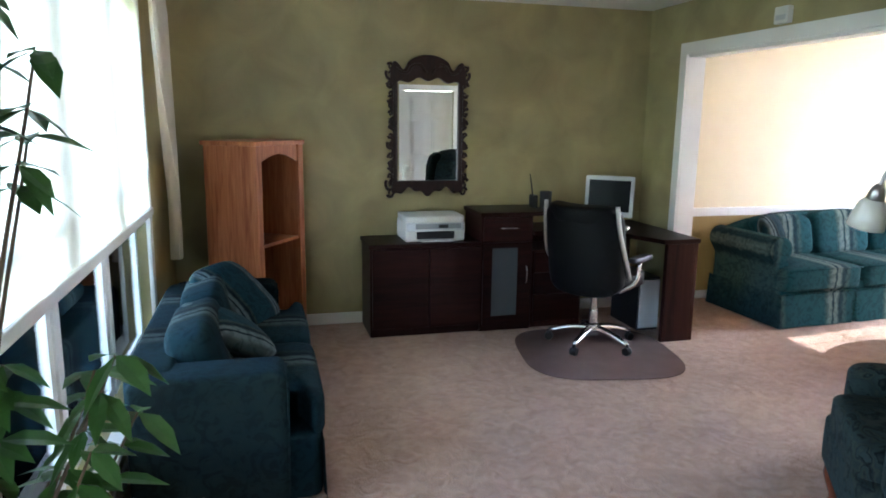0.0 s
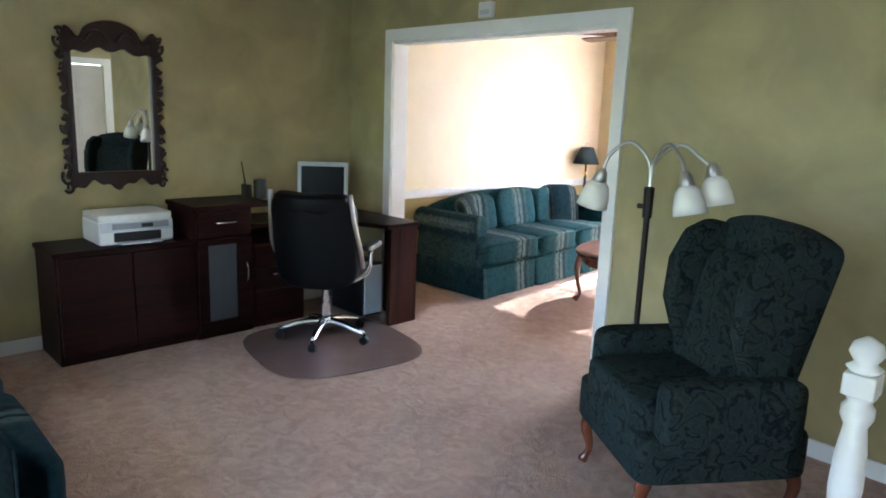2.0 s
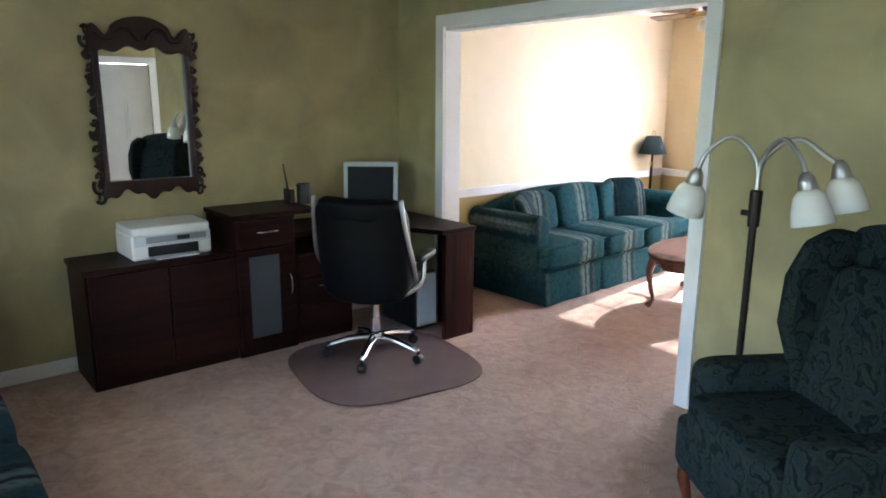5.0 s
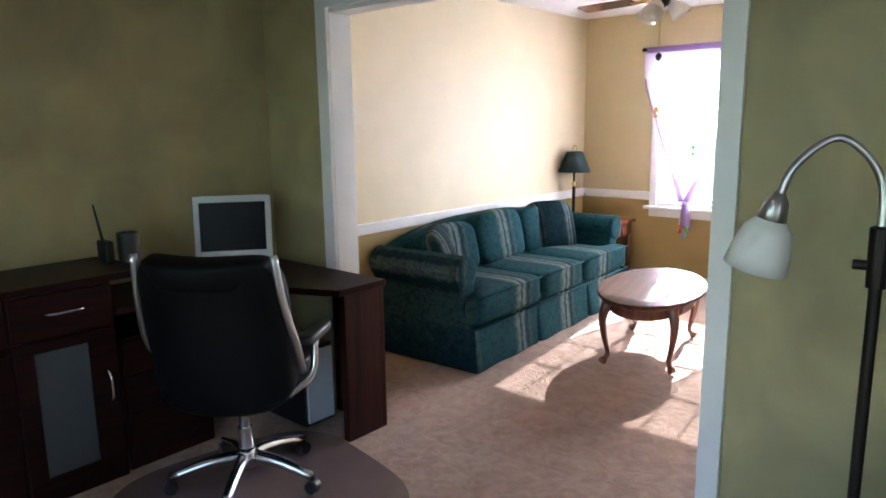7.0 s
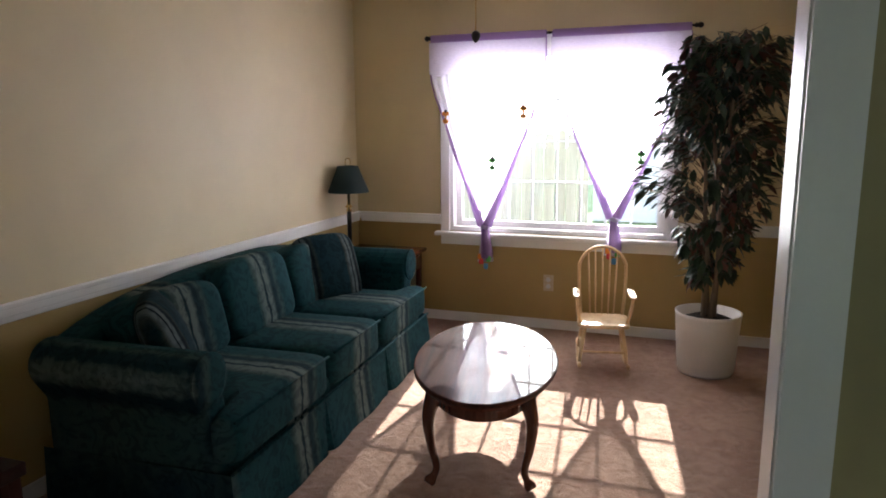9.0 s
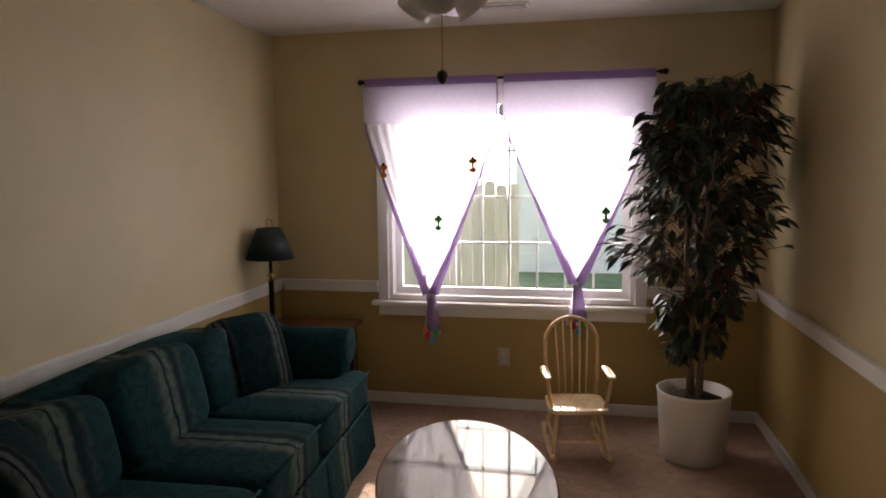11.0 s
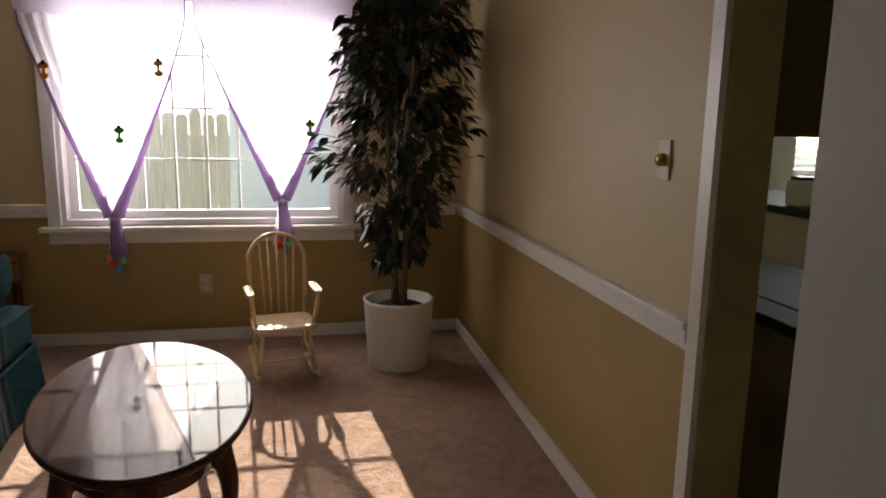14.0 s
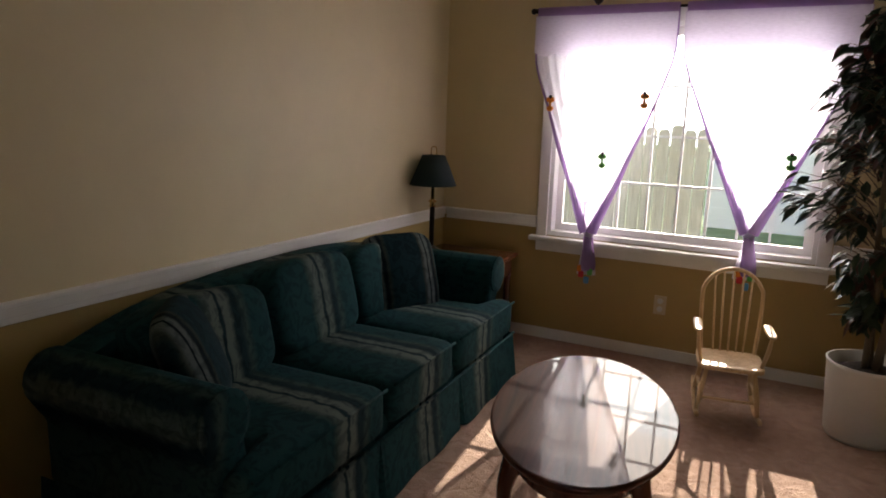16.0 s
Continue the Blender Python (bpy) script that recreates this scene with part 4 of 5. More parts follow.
def chair_mat():
    pts = []
    for i in range(56):
        a = 2 * math.pi * i / 56
        p = lambda v, k: math.copysign(abs(v) ** k, v)
        pts.append((0.52 * p(math.cos(a), 0.62), 0.53 * p(math.sin(a), 0.55)))
    bm = prism(pts, 0.008)
    ob = link("chair_mat", bm, "mat", None, "", False, 0.003)
    ob.matrix_world = pose(1.16, -0.80, 0.002, 0, 0, -10)
    tagged(ob, "brownish translucent vinyl chair mat on the carpet", "chair mat")


chair_mat()


# ---------- mirror, bookcase, small wall things ----------
def ornate_mirror():
    m = thing("wall_mirror", "tall mirror in a carved dark wooden frame", "mirror", pose(0.10, -1.75, 1.50))
    # local y across, z up, x out of the wall

    def crest_top(y):
        a = abs(y)
        if a < 0.17:
            return 0.445 + 0.085 * math.cos(a / 0.17 * math.pi / 2) ** 0.5
        if a < 0.215:
            return 0.445 - 0.025 * math.sin((a - 0.17) / 0.045 * math.pi)
        return 0.445 + 0.04 * math.sin(min(1, (a - 0.215) / 0.055) * math.pi / 2) - 6.0 * max(0, a - 0.26) ** 1.3

    for sg in (-1, 1):
        part("side_rail", box(0.0, 0.035, sg * 0.235 - 0.035 * (sg < 0), sg * 0.235 + 0.035 * (sg > 0), -0.43, 0.36), "black_wood", m, bevel=0.01)
    n = 44
    top = [(-0.29, 0.31)] + [(y, crest_top(y)) for y in (-0.29 + 0.58 * i / n for i in range(n + 1))] + [(0.29, 0.31)]
    for i in range(31):
        y = 0.24 - 0.48 * i / 30
        top.append((y, 0.315 + 0.04 * math.cos(y / 0.24 * math.pi / 2) ** 0.7 - 0.014 * math.cos(y * 42)))
    part("crest", prism(top, 0.036, m=TO_YZ), "black_wood", m, "arched carved crest with eared corners", bevel=0.007)
    for sg in (-1, 1):
        leaf = curve_points([(0.036, sg * 0.02, 0.40), (0.045, sg * 0.07, 0.455), (0.045, sg * 0.13, 0.445), (0.04, sg * 0.16, 0.40), (0.04, sg * 0.21, 0.40), (0.04, sg * 0.25, 0.43)], 5)
        part("carving", tube(leaf, [0.014 - 0.008 * i / len(leaf) for i in range(len(leaf))], n=6), "black_wood", m, "raised carved leaf scroll", True)
    bot = [(-0.27, -0.40), (0.27, -0.40), (0.285, -0.47)]
    for i in range(31):
        t = 1 - 2 * i / 30
        bot.append((t * 0.27, -0.485 - 0.024 * math.cos(t * math.pi * 2.0) - 0.014 * math.cos(t * 17)))
    bot.append((-0.285, -0.47))
    part("bottom_rail", prism(bot, 0.036, m=TO_YZ), "black_wood", m, "scalloped carved bottom rail", bevel=0.007)
    rng = random.Random(5)
    for sg in (-1, 1):
        edge = [(sg * 0.262, -0.44)]
        for i in range(61):
            z = -0.44 + 0.80 * i / 60
            edge.append((sg * (0.290 + 0.016 * math.sin(z * 41 + 0.6) + 0.011 * math.sin(z * 97 + 2.0)), z))
        edge.append((sg * 0.262, 0.36))
        part("side_fret", prism(edge, 0.018, m=Matrix.Translation((0.006, 0, 0)) @ TO_YZ), "black_wood", m, "pierced wavy side fret", bevel=0.004)
        for z, r in ((0.44, 0.026), (0.385, 0.044), (0.315, 0.03), (0.245, 0.022), (0.165, 0.034), (0.10, 0.018), (0.03, 0.026), (-0.06, 0.02), (-0.13, 0.034), (-0.215, 0.022), (-0.285, 0.028), (-0.365, 0.02), (-0.43, 0.05), (-0.49, 0.036)):
            turn, at = rng.choice((-1, 1)), rng.uniform(-0.8, 0.8)
            sp = []
            for i in range(20):
                a = at + turn * i * 0.36
                rr = r * (1 - 0.036 * i)
                sp.append((0.018, sg * (0.288 + rr * 0.8 * math.cos(a)), z + rr * math.sin(a)))
            part("scroll", tube(sp, [0.013 - 0.0004 * i for i in range(20)], n=6), "black_wood", m, smooth=True)
    part("glass", box(0.004, 0.010, -0.238, 0.238, -0.41, 0.36), "mirror", m, "silvered mirror glass")
    return m


ornate_mirror()


def bookcase():
    b = thing("bookcase", "reddish oak bookcase with an arched open front", "bookcase", pose(0.575, -2.87, 0, 0, 0, 55))
    # local x is the front; the carcase is 0.56 wide
    w, d, h = 0.275, 0.38, 1.38
    for y in (-w, w - 0.022):
        part("side", box(-d, 0.0, y, y + 0.022, 0, h), "oak", b, bevel=0.003)
    part("back", box(-d, -d + 0.01, -w + 0.022, w - 0.022, 0.02, h), "oak_shade", b, "back board coloured dark for the shade inside")
    part("top", box(-d - 0.01, 0.02, -w - 0.02, w + 0.02, h, h + 0.03), "oak", b, bevel=0.005)
    arch = [(-w + 0.022, h), (-w + 0.022, h - 0.12)] + [(-0.215 + 0.43 * i / 14, h - 0.11 + 0.055 * math.sin(math.pi * i / 14)) for i in range(15)] + [(w - 0.022, h - 0.12), (w - 0.022, h)]
    part("arch", prism(arch, 0.02, m=Matrix.Translation((-0.018, 0, 0)) @ TO_YZ), "oak", b)
    for y in (-w, w - 0.06):
        part("stile", box(0.0, 0.018, y, y + 0.06, 0.0, h), "oak", b, bevel=0.003)
    for z in (0.16, 0.72):
        part("shelf", box(-d + 0.01, -0.02, -w + 0.022, w - 0.022, z, z + 0.02), "oak", b)
    part("plinth", box(-0.02, 0.016, -w + 0.06, w - 0.06, 0.0, 0.16), "oak", b)
    return b


bookcase()


def wall_box(name, label, category, m, w, h, d, material):
    t = thing(name, label, category, m)
    part("housing", box(-w / 2, w / 2, -d, 0, -h / 2, h / 2), material, t, bevel=0.006)
    return t


sensor = wall_box("door_chime", "small white chime box above the opening", "chime", pose(1.60, 0.10, 2.205), 0.115, 0.10, 0.04, "white_plastic")
part("grille", box(-0.04, 0.04, -0.043, -0.039, -0.03, 0.0), "grey_plastic", sensor)


def outlet(x, y, z):
    t = thing("wall_outlet", "almond duplex outlet on the ochre wall", "outlet", pose(x, y, z))
    part("plate", box(-0.037, 0.037, -0.006, 0, -0.06, 0.06), "almond", t, bevel=0.003)
    for dz in (-0.025, 0.025):
        part("socket", lathe([(0.0, 0), (0.017, 0), (0.017, 0.004), (0.0, 0.004)], m=pose(0, -0.005, dz, 90, 0, 0), n=16), "grey_plastic", t)


outlet(1.535, 3.87, 0.345)


def dimmer(m):
    t = thing("dimmer_switch", "pale switch plate with a round brass dimmer knob", "light switch", m)
    part("plate", box(-0.006, 0, -0.032, 0.032, -0.054, 0.054), "almond", t, bevel=0.003)
    part("knob", lathe([(0.017, 0), (0.017, 0.014), (0.013, 0.02), (0, 0.021)], m=pose(-0.004, 0, 0, 0, -90, 0)), "brass", t, "round brass knob", True)


dimmer(pose(3.08, 1.39, 1.22))

vent = thing("ceiling_vent", "white ceiling register with dark slots", "vent", pose(1.59, 3.40, H))
part("frame", box(-0.14, 0.14, -0.06, 0.06, -0.012, 0), "trim", vent, bevel=0.003)
part("slots", box(-0.12, 0.12, -0.04, 0.04, -0.014, -0.011), "black", vent, "dark slots")
for i in range(5):
    part("slat", box(-0.12, 0.12, -0.036 + i * 0.017, -0.029 + i * 0.017, -0.018, -0.012), "trim", vent)


# ---------- lamps ----------
def arc_lamp():
    f = thing("floor_lamp", "five-arm floor lamp with dark pole and frosted shades", "floor lamp", pose(3.14, -0.40, 0))
    part("base", lathe([(0.14, 0), (0.14, 0.015), (0.10, 0.03), (0.02, 0.045)]), "dark_metal", f, smooth=False)
    part("pole", lathe([(0.014, 0.04), (0.014, 1.1), (0.022, 1.1), (0.024, 1.24), (0.015, 1.245)]), "dark_metal", f, "dark bronze pole", False)
    part("knob", lathe([(0.012, 0), (0.012, 0.03)], m=pose(-0.02, 0, 1.15, 0, -90, 0)), "dark_metal", f)
    heads = [((-0.20, -0.10), 0.30, 1.30), ((0.22, -0.10), 0.30, 1.32), ((0.28, 0.02), 0.30, 1.36)]
    for (dx, dy), rise, endz in heads:
        top = 1.24 + rise * 0.62
        pts = curve_points([(0, 0, 1.22), (dx * 0.06, dy * 0.06, 1.36), (dx * 0.45, dy * 0.45, top + 0.02), (dx * 0.85, dy * 0.85, top - 0.04), (dx, dy, endz)], 6)
        part("gooseneck", tube(pts, 0.009, n=8), "nickel", f, "bent satin nickel gooseneck", True)
        tilt = pose(dx, dy, endz, 0, 14 * (1 if dx < 0 else -1), 0)
        part("socket", lathe([(0.012, 0.02), (0.026, 0.0), (0.036, -0.05), (0.03, -0.055)], m=tilt), "nickel", f, smooth=True)
        part("shade", lathe([(0.035, -0.045), (0.055, -0.07), (0.068, -0.12), (0.074, -0.17), (0.07, -0.17), (0.062, -0.12), (0.05, -0.075), (0.03, -0.05)], m=tilt), "opal", f, "frosted white glass shade", True)


arc_lamp()


def table_lamp():
    f = thing("table_lamp", "slim candlestick lamp with a dark green shade on the end table", "lamp", pose(0.125, 3.47, 0.57))
    part("base", lathe([(0.075, 0), (0.075, 0.015), (0.05, 0.03), (0.02, 0.05)]), "dark_metal", f, smooth=True)
    part("stem", lathe([(0.016, 0.04), (0.016, 0.30), (0.014, 0.31)]), "dark_metal", f, "dark column", True)
    part("brass_turning", lathe([(0.012, 0.30), (0.024, 0.31), (0.012, 0.325), (0.028, 0.34), (0.012, 0.355), (0.009, 0.47)]), "brass", f, "polished brass turning", True)
    part("shade", lathe([(0.152, 0.445), (0.075, 0.635), (0.072, 0.635), (0.149, 0.445)], n=32), "shade", f, "dark green cone shade", True)
    part("finial", tube(curve_points([(-0.02, 0, 0.635), (-0.018, 0, 0.68), (0, 0, 0.69), (0.018, 0, 0.68), (0.02, 0, 0.635)], 4), 0.003, n=6), "brass", f, "wire harp and finial", True)


table_lamp()


def end_table():
    t = thing("end_table", "small reddish cherry end table with a drawer", "side table", pose(0.30, 3.56, 0))
    part("tabletop", box(-0.27, 0.30, -0.22, 0.26, 0.545, 0.57), "cherry_leg", t, bevel=0.006)
    part("apron", box(-0.24, 0.27, -0.19, 0.23, 0.42, 0.545), "cherry_leg", t, bevel=0.003)
    part("drawer_front", box(0.27, 0.285, -0.13, 0.17, 0.435, 0.53), "cherry_leg", t, bevel=0.003)
    for x in (-0.22, 0.25):
        for y in (-0.17, 0.21):
            part("leg", lathe([(0.016, 0), (0.024, 0.2), (0.022, 0.4), (0.026, 0.43)], m=pose(x, y, 0), n=12), "cherry_leg", t, smooth=True)


end_table()


def coffee_table():
    t = thing("coffee_table", "oval polished cherry coffee table with cabriole legs", "coffee table", pose(1.62, 1.89, 0, 0, 0, 12))
    oval = lambda a, b, n=64: [(a * math.cos(2 * math.pi * i / n), b * math.sin(2 * math.pi * i / n)) for i in range(n)]
    part("tabletop", prism(oval(0.325, 0.565), 0.022, m=Matrix.Translation((0, 0, 0.422))), "cherry", t, "mirror-polished oval cherry top", bevel=0.008)
    part("top_moulding", prism(oval(0.31, 0.55), 0.016, m=Matrix.Translation((0, 0, 0.406))), "cherry_leg", t, bevel=0.005)
    part("apron", prism(oval(0.255, 0.475), 0.075, m=Matrix.Translation((0, 0, 0.331))), "cherry_leg", t, bevel=0.004)
    for sx in (-1, 1):
        for sy in (-1, 1):
            x, y = sx * 0.19, sy * 0.375
            pts = curve_points([(x, y, 0.40), (x + sx * 0.022, y + sy * 0.022, 0.30), (x + sx * 0.012, y + sy * 0.012, 0.18), (x - sx * 0.006, y - sy * 0.006, 0.07), (x + sx * 0.025, y + sy * 0.025, 0.016)], 5)
            k = len(pts)
            rad = [0.036 - 0.021 * math.sin(min(1, i / (k * 0.8)) * math.pi / 2) for i in range(k)]
            rad[-1], rad[-2], rad[-3] = 0.022, 0.026, 0.022
            part("leg", tube(pts, rad, n=10), "cherry_leg", t, "curved cabriole leg with pad foot", True)


coffee_table()


def rocking_chair():
    c = thing("rocking_chair", "child-size pale maple spindle rocking chair", "rocking chair", pose(2.00, 3.23, 0, 0, 0, -80) @ Matrix.Scale(0.96, 4))
    # local x is the front; faces the camera's side of the room
    part("seat", puff(0, 0, 0.285, 0.30, 0.33, 0.03, 0.3), "maple", c, smooth=True)
    for s in (-1, 1):
        y = s * 0.15
        pts = [(-0.27, y, 0.075)] + [(-0.24 + 0.06 * i, y, 0.022 + 0.055 * ((i - 4.2) / 4.2) ** 2) for i in range(1, 8)] + [(0.22, y, 0.05)]
        part("rocker", tube(curve_points(pts, 2), 0.013, n=8), "maple", c, "curved maple rocker", True)
        for x, xx in ((0.11, 0.14), (-0.11, -0.16)):
            part("leg", tube([(x, s * 0.115, 0.275), ((x + xx) / 2, s * 0.135, 0.15), (xx, y, 0.03)], [0.011, 0.014, 0.011], n=8), "maple", c, smooth=True)
        part("side_stretcher", tube([(0.13, s * 0.138, 0.13), (-0.14, s * 0.138, 0.13)], 0.008, n=8), "maple", c, smooth=True)
        a = part("armrest", puff(0.02, s * 0.175, 0.475, 0.24, 0.045, 0.02, 0.5), "maple", c, "flat maple armrest", True)
        part("arm_post", tube([(0.09, s * 0.145, 0.29), (0.10, s * 0.165, 0.38), (0.11, s * 0.175, 0.468)], [0.009, 0.012, 0.009], n=8), "maple", c, smooth=True)
    part("front_stretcher", tube([(0.13, -0.14, 0.115), (0.13, 0.14, 0.115)], 0.008, n=8), "maple", c, smooth=True)
    bow = []
    for i in range(21):
        a = math.pi * i / 20
        y, z = -0.155 * math.cos(a), 0.29 + (0.30 + 0.155 * math.sin(a)) * min(1, math.sin(a) * 3 if i in (0, 20) else 1)
        if i in (0, 20):
            z = 0.29
        bow.append((-0.13 - 0.16 * (z - 0.29), y, z))
    bow = [(-0.13, -0.135, 0.29), (-0.16, -0.15, 0.45)] + bow[1:20] + [(-0.16, 0.15, 0.45), (-0.13, 0.135, 0.29)]
    part("back_bow", tube(curve_points(bow, 2), 0.011, n=8), "maple", c, "bent maple back bow", True)
    for y in (-0.095, -0.05, 0.0, 0.05, 0.095):
        zt = 0.29 + 0.30 + 0.155 * math.sqrt(max(0, 1 - (y / 0.155) ** 2)) - 0.01
        part("spindle", tube([(-0.12, y * 0.8, 0.29), (-0.12 - 0.08 * (zt - 0.29), y * 0.9, (0.29 + zt) / 2), (-0.13 - 0.16 * (zt - 0.29), y, zt)], [0.005, 0.007, 0.005], n=6), "maple", c, smooth=True)
    return c


rocking_chair()


# ---------- plants ----------
def leaf_mesh(bm, base, d, up, length, width, fold=0.25):
    d = d.normalized()
    side = d.cross(up)
    side = side.normalized() if side.length > 1e-4 else d.orthogonal().normalized()
    nrm = side.cross(d)
    row = []
    for t, w in ((0.0, 0.02), (0.3, 0.85), (0.62, 0.8), (1.0, 0.0)):
        droop = -nrm * 0.22 * t * t * length
        c = base + d * (t * length) + droop
        row.append((c, side * width * w / 2 - nrm * fold * width * w / 2))
    m0 = [bm.verts.new(c) for c, _ in row]
    for sg in (-1, 1):
        e = [bm.verts.new(row[i][0] + sg * row[i][1] + (nrm * fold * width * 0.3 if sg else nrm * 0)) for i in (1, 2)]
        bm.faces.new((m0[0], e[0], m0[1]))
        bm.faces.new((m0[1], e[0], e[1], m0[2]))
        bm.faces.new((m0[2], e[1], m0[3]))


def link_raw(name, bm, material, parent):
    me = bpy.data.meshes.new(name)
    bm.to_mesh(me)
    bm.free()
    for k in (material if isinstance(material, tuple) else (material,)):
        me.materials.append(M[k])
    ob = new(name, me)
    ob.parent = parent
    return ob


def ficus():
    rnd = random.Random(5)
    f = thing("potted_ficus", "tall bushy ficus tree in a white pot", "potted plant", pose(2.615, 3.28, 0))
    part("pot", lathe([(0.155, 0.0), (0.165, 0.02), (0.188, 0.355), (0.193, 0.375), (0.18, 0.375), (0.172, 0.32), (0.0, 0.32)], n=40), "pot", f, "plain white tapered pot", True)
    part("soil", lathe([(0.0, 0.31), (0.172, 0.315), (0.1, 0.345), (0.0, 0.35)], n=24), "soil", f, smooth=True)
    for k in range(4):
        a = k * 1.7
        pts = curve_points([(0.03 * math.cos(a), 0.03 * math.sin(a), 0.34), (0.05 * math.cos(a + 0.8), 0.05 * math.sin(a + 0.8), 0.8), (0.07 * math.cos(a + 1.8), 0.05 * math.sin(a + 1.8), 1.3), (0.10 * math.cos(a + 2.2), 0.08 * math.sin(a + 2.2), 1.8)], 5)
        part("trunk", tube(pts, [0.016 - 0.0006 * i for i in range(len(pts))], n=8), "bark", f, smooth=True)
    leaves = bmesh.new()
    twigs = bmesh.new()
    for i in range(360):
        z = 0.60 + 1.42 * rnd.random() ** 0.72
        env = 0.15 + 0.36 * min(1, max(0, (z - 0.6) / 0.55)) * (1 if z < 1.7 else max(0.45, 1 - (z - 1.7) / 0.55))
        a = rnd.random() * 2 * math.pi
        r = env * (0.25 + 0.75 * rnd.random() ** 0.6)
        r *= 0.8 + 0.35 * noise.noise(Vector((math.cos(a) * 1.5, math.sin(a) * 1.5, z * 2.2)))
        tip = Vector((math.cos(a) * r, math.sin(a) * r * 0.85, z))
        root = Vector((tip.x * 0.3, tip.y * 0.3, z - 0.12))
        tube([root, (root + tip) / 2 + Vector((0, 0, 0.03)), tip], [0.004, 0.003, 0.0015], twigs, n=4)
        for _ in range(rnd.randint(5, 8)):
            q = root.lerp(tip, 0.35 + 0.65 * rnd.random())
            d = Vector((tip.x + rnd.uniform(-0.25, 0.25), tip.y + rnd.uniform(-0.25, 0.25), rnd.uniform(-0.75, 0.15) * 0.5))
            leaf_mesh(leaves, q, d, Vector((rnd.uniform(-0.3, 0.3), rnd.uniform(-0.3, 0.3), 1)), rnd.uniform(0.075, 0.115), rnd.uniform(0.034, 0.052))
    for face in leaves.faces:
        face.material_index = 0
    faces = leaves.faces[:]
    for i in range(0, len(faces), 6):
        red = rnd.random() < 0.22
        for face in faces[i:i + 6]:
            face.material_index = 1 if red else 0
    o = link_raw("crown", leaves, ("leaf", "leaf_red"), f)
    o["label"] = "dense dark green and reddish leaves"
    link_raw("twig_growth", twigs, "bark", f)["kind"] = "stuff"


ficus()


def near_plant():
    """Broad-leaved plant beside the loveseat, close to where the walk starts."""
    rnd = random.Random(11)
    f = thing("houseplant", "leafy green houseplant beside the loveseat", "potted plant", pose(4.02, -3.44, 0))
    part("pot", lathe([(0.11, 0.0), (0.12, 0.02), (0.15, 0.28), (0.14, 0.28), (0.13, 0.22), (0.0, 0.22)], n=32), "pot", f, smooth=True)
    part("soil", lathe([(0.0, 0.21), (0.13, 0.215), (0.0, 0.24)], n=20), "soil", f, smooth=True)
    leaves, stems = bmesh.new(), bmesh.new()
    tops = [(-0.10, 0.10, 1.66), (-0.16, 0.06, 1.52), (-0.02, 0.04, 1.74), (-0.12, 0.18, 1.12), (-0.22, 0.12, 1.06), (0.02, 0.16, 1.0), (-0.18, 0.20, 0.98), (-0.05, 0.02, 1.14)]
    for i, top in enumerate(tops):
        top = Vector(top)
        a = i * 0.8
        pts = curve_points([(0.03 * math.cos(a), 0.03 * math.sin(a), 0.22), (top.x * 0.2, top.y * 0.2 - 0.03, top.z * 0.6), tuple(top)], 7)
        tube(pts, [0.008 - 0.0004 * j for j in range(len(pts))], stems, n=6)
        for j in range(8, len(pts)):
            if pts[j].z < 0.86 or 1.17 < pts[j].z < 1.40:
                continue
            for _ in range(4):
                b = rnd.random() * 6.28
                leaf_mesh(leaves, pts[j], Vector((math.cos(b), math.sin(b), rnd.uniform(-0.8, 0.1))), Vector((0, 0, 1)), rnd.uniform(0.08, 0.125), rnd.uniform(0.034, 0.05))
    link_raw("leaves", leaves, "leaf_light", f)
    link_raw("stems", stems, "bark", f)


near_plant()


# ---------- curtains ----------
def tied_panel(parent, x0, x1, tie, z_top, z_tie, z_end, y, material, name="panel"):
    """A gathered sheer panel that narrows to its tie and flares below."""
    bm = bmesh.new()
    nu, nv = 48, 40
    rows = []
    for j in range(nv + 1):
        t = j / nv
        z = z_top + (z_end - z_top) * t
        k = (z_top - z) / (z_top - z_tie)
        if k <= 1:
            s = max(0.0, 1 - max(0, (k - 0.18) / 0.82) ** 1.12 * 0.955)
            a, b = tie + (x0 - tie) * s, tie + (x1 - tie) * s
        else:
            s = 0.045 + 0.10 * min(1, (k - 1) * 5)
            a, b = tie + (x0 - tie) * s, tie + (x1 - tie) * s
        fold = 0.012 + 0.022 * min(1, k)
        rows.append([bm.verts.new((a + (b - a) * i / nu, y + fold * math.sin(i * 1.75 + 0.4 * math.sin(t * 7)) * (0.6 if k < 0.05 else 1), z + (0.0 if k < 1.3 else 0.012 * math.sin(i * 0.9)))) for i in range(nu + 1)])
    for j in range(nv):
        for i in range(nu):
            bm.faces.new((rows[j][i], rows[j][i + 1], rows[j + 1][i + 1], rows[j + 1][i]))
    return part(name, bm, material, parent, smooth=True)


def edge_band(parent, x, tie, z_top, z_tie, y, material):
    pts = []
    for i in range(15):
        k = i / 14
        s = max(0.0, 1 - max(0, (k - 0.18) / 0.82) ** 1.12 * 0.955)
        pts.append((tie + (x - tie) * s, y + 0.012 * math.sin(i * 1.3), z_top + (z_tie - z_top) * k))
    return part("hem", tube(pts, [0.006 + 0.034 * (i / 14) ** 3 for i in range(15)], n=8, flat=0.5), material, parent, "gathered darker lilac hem", True)


rod = thing("curtain_rod", "dark metal curtain rod with small finials", "curtain rod", pose(0, 3.78, 2.105))
part("rod", tube([(0.67, 0, 0), (2.45, 0, 0)], 0.008, n=10), "dark_metal", rod, smooth=True)
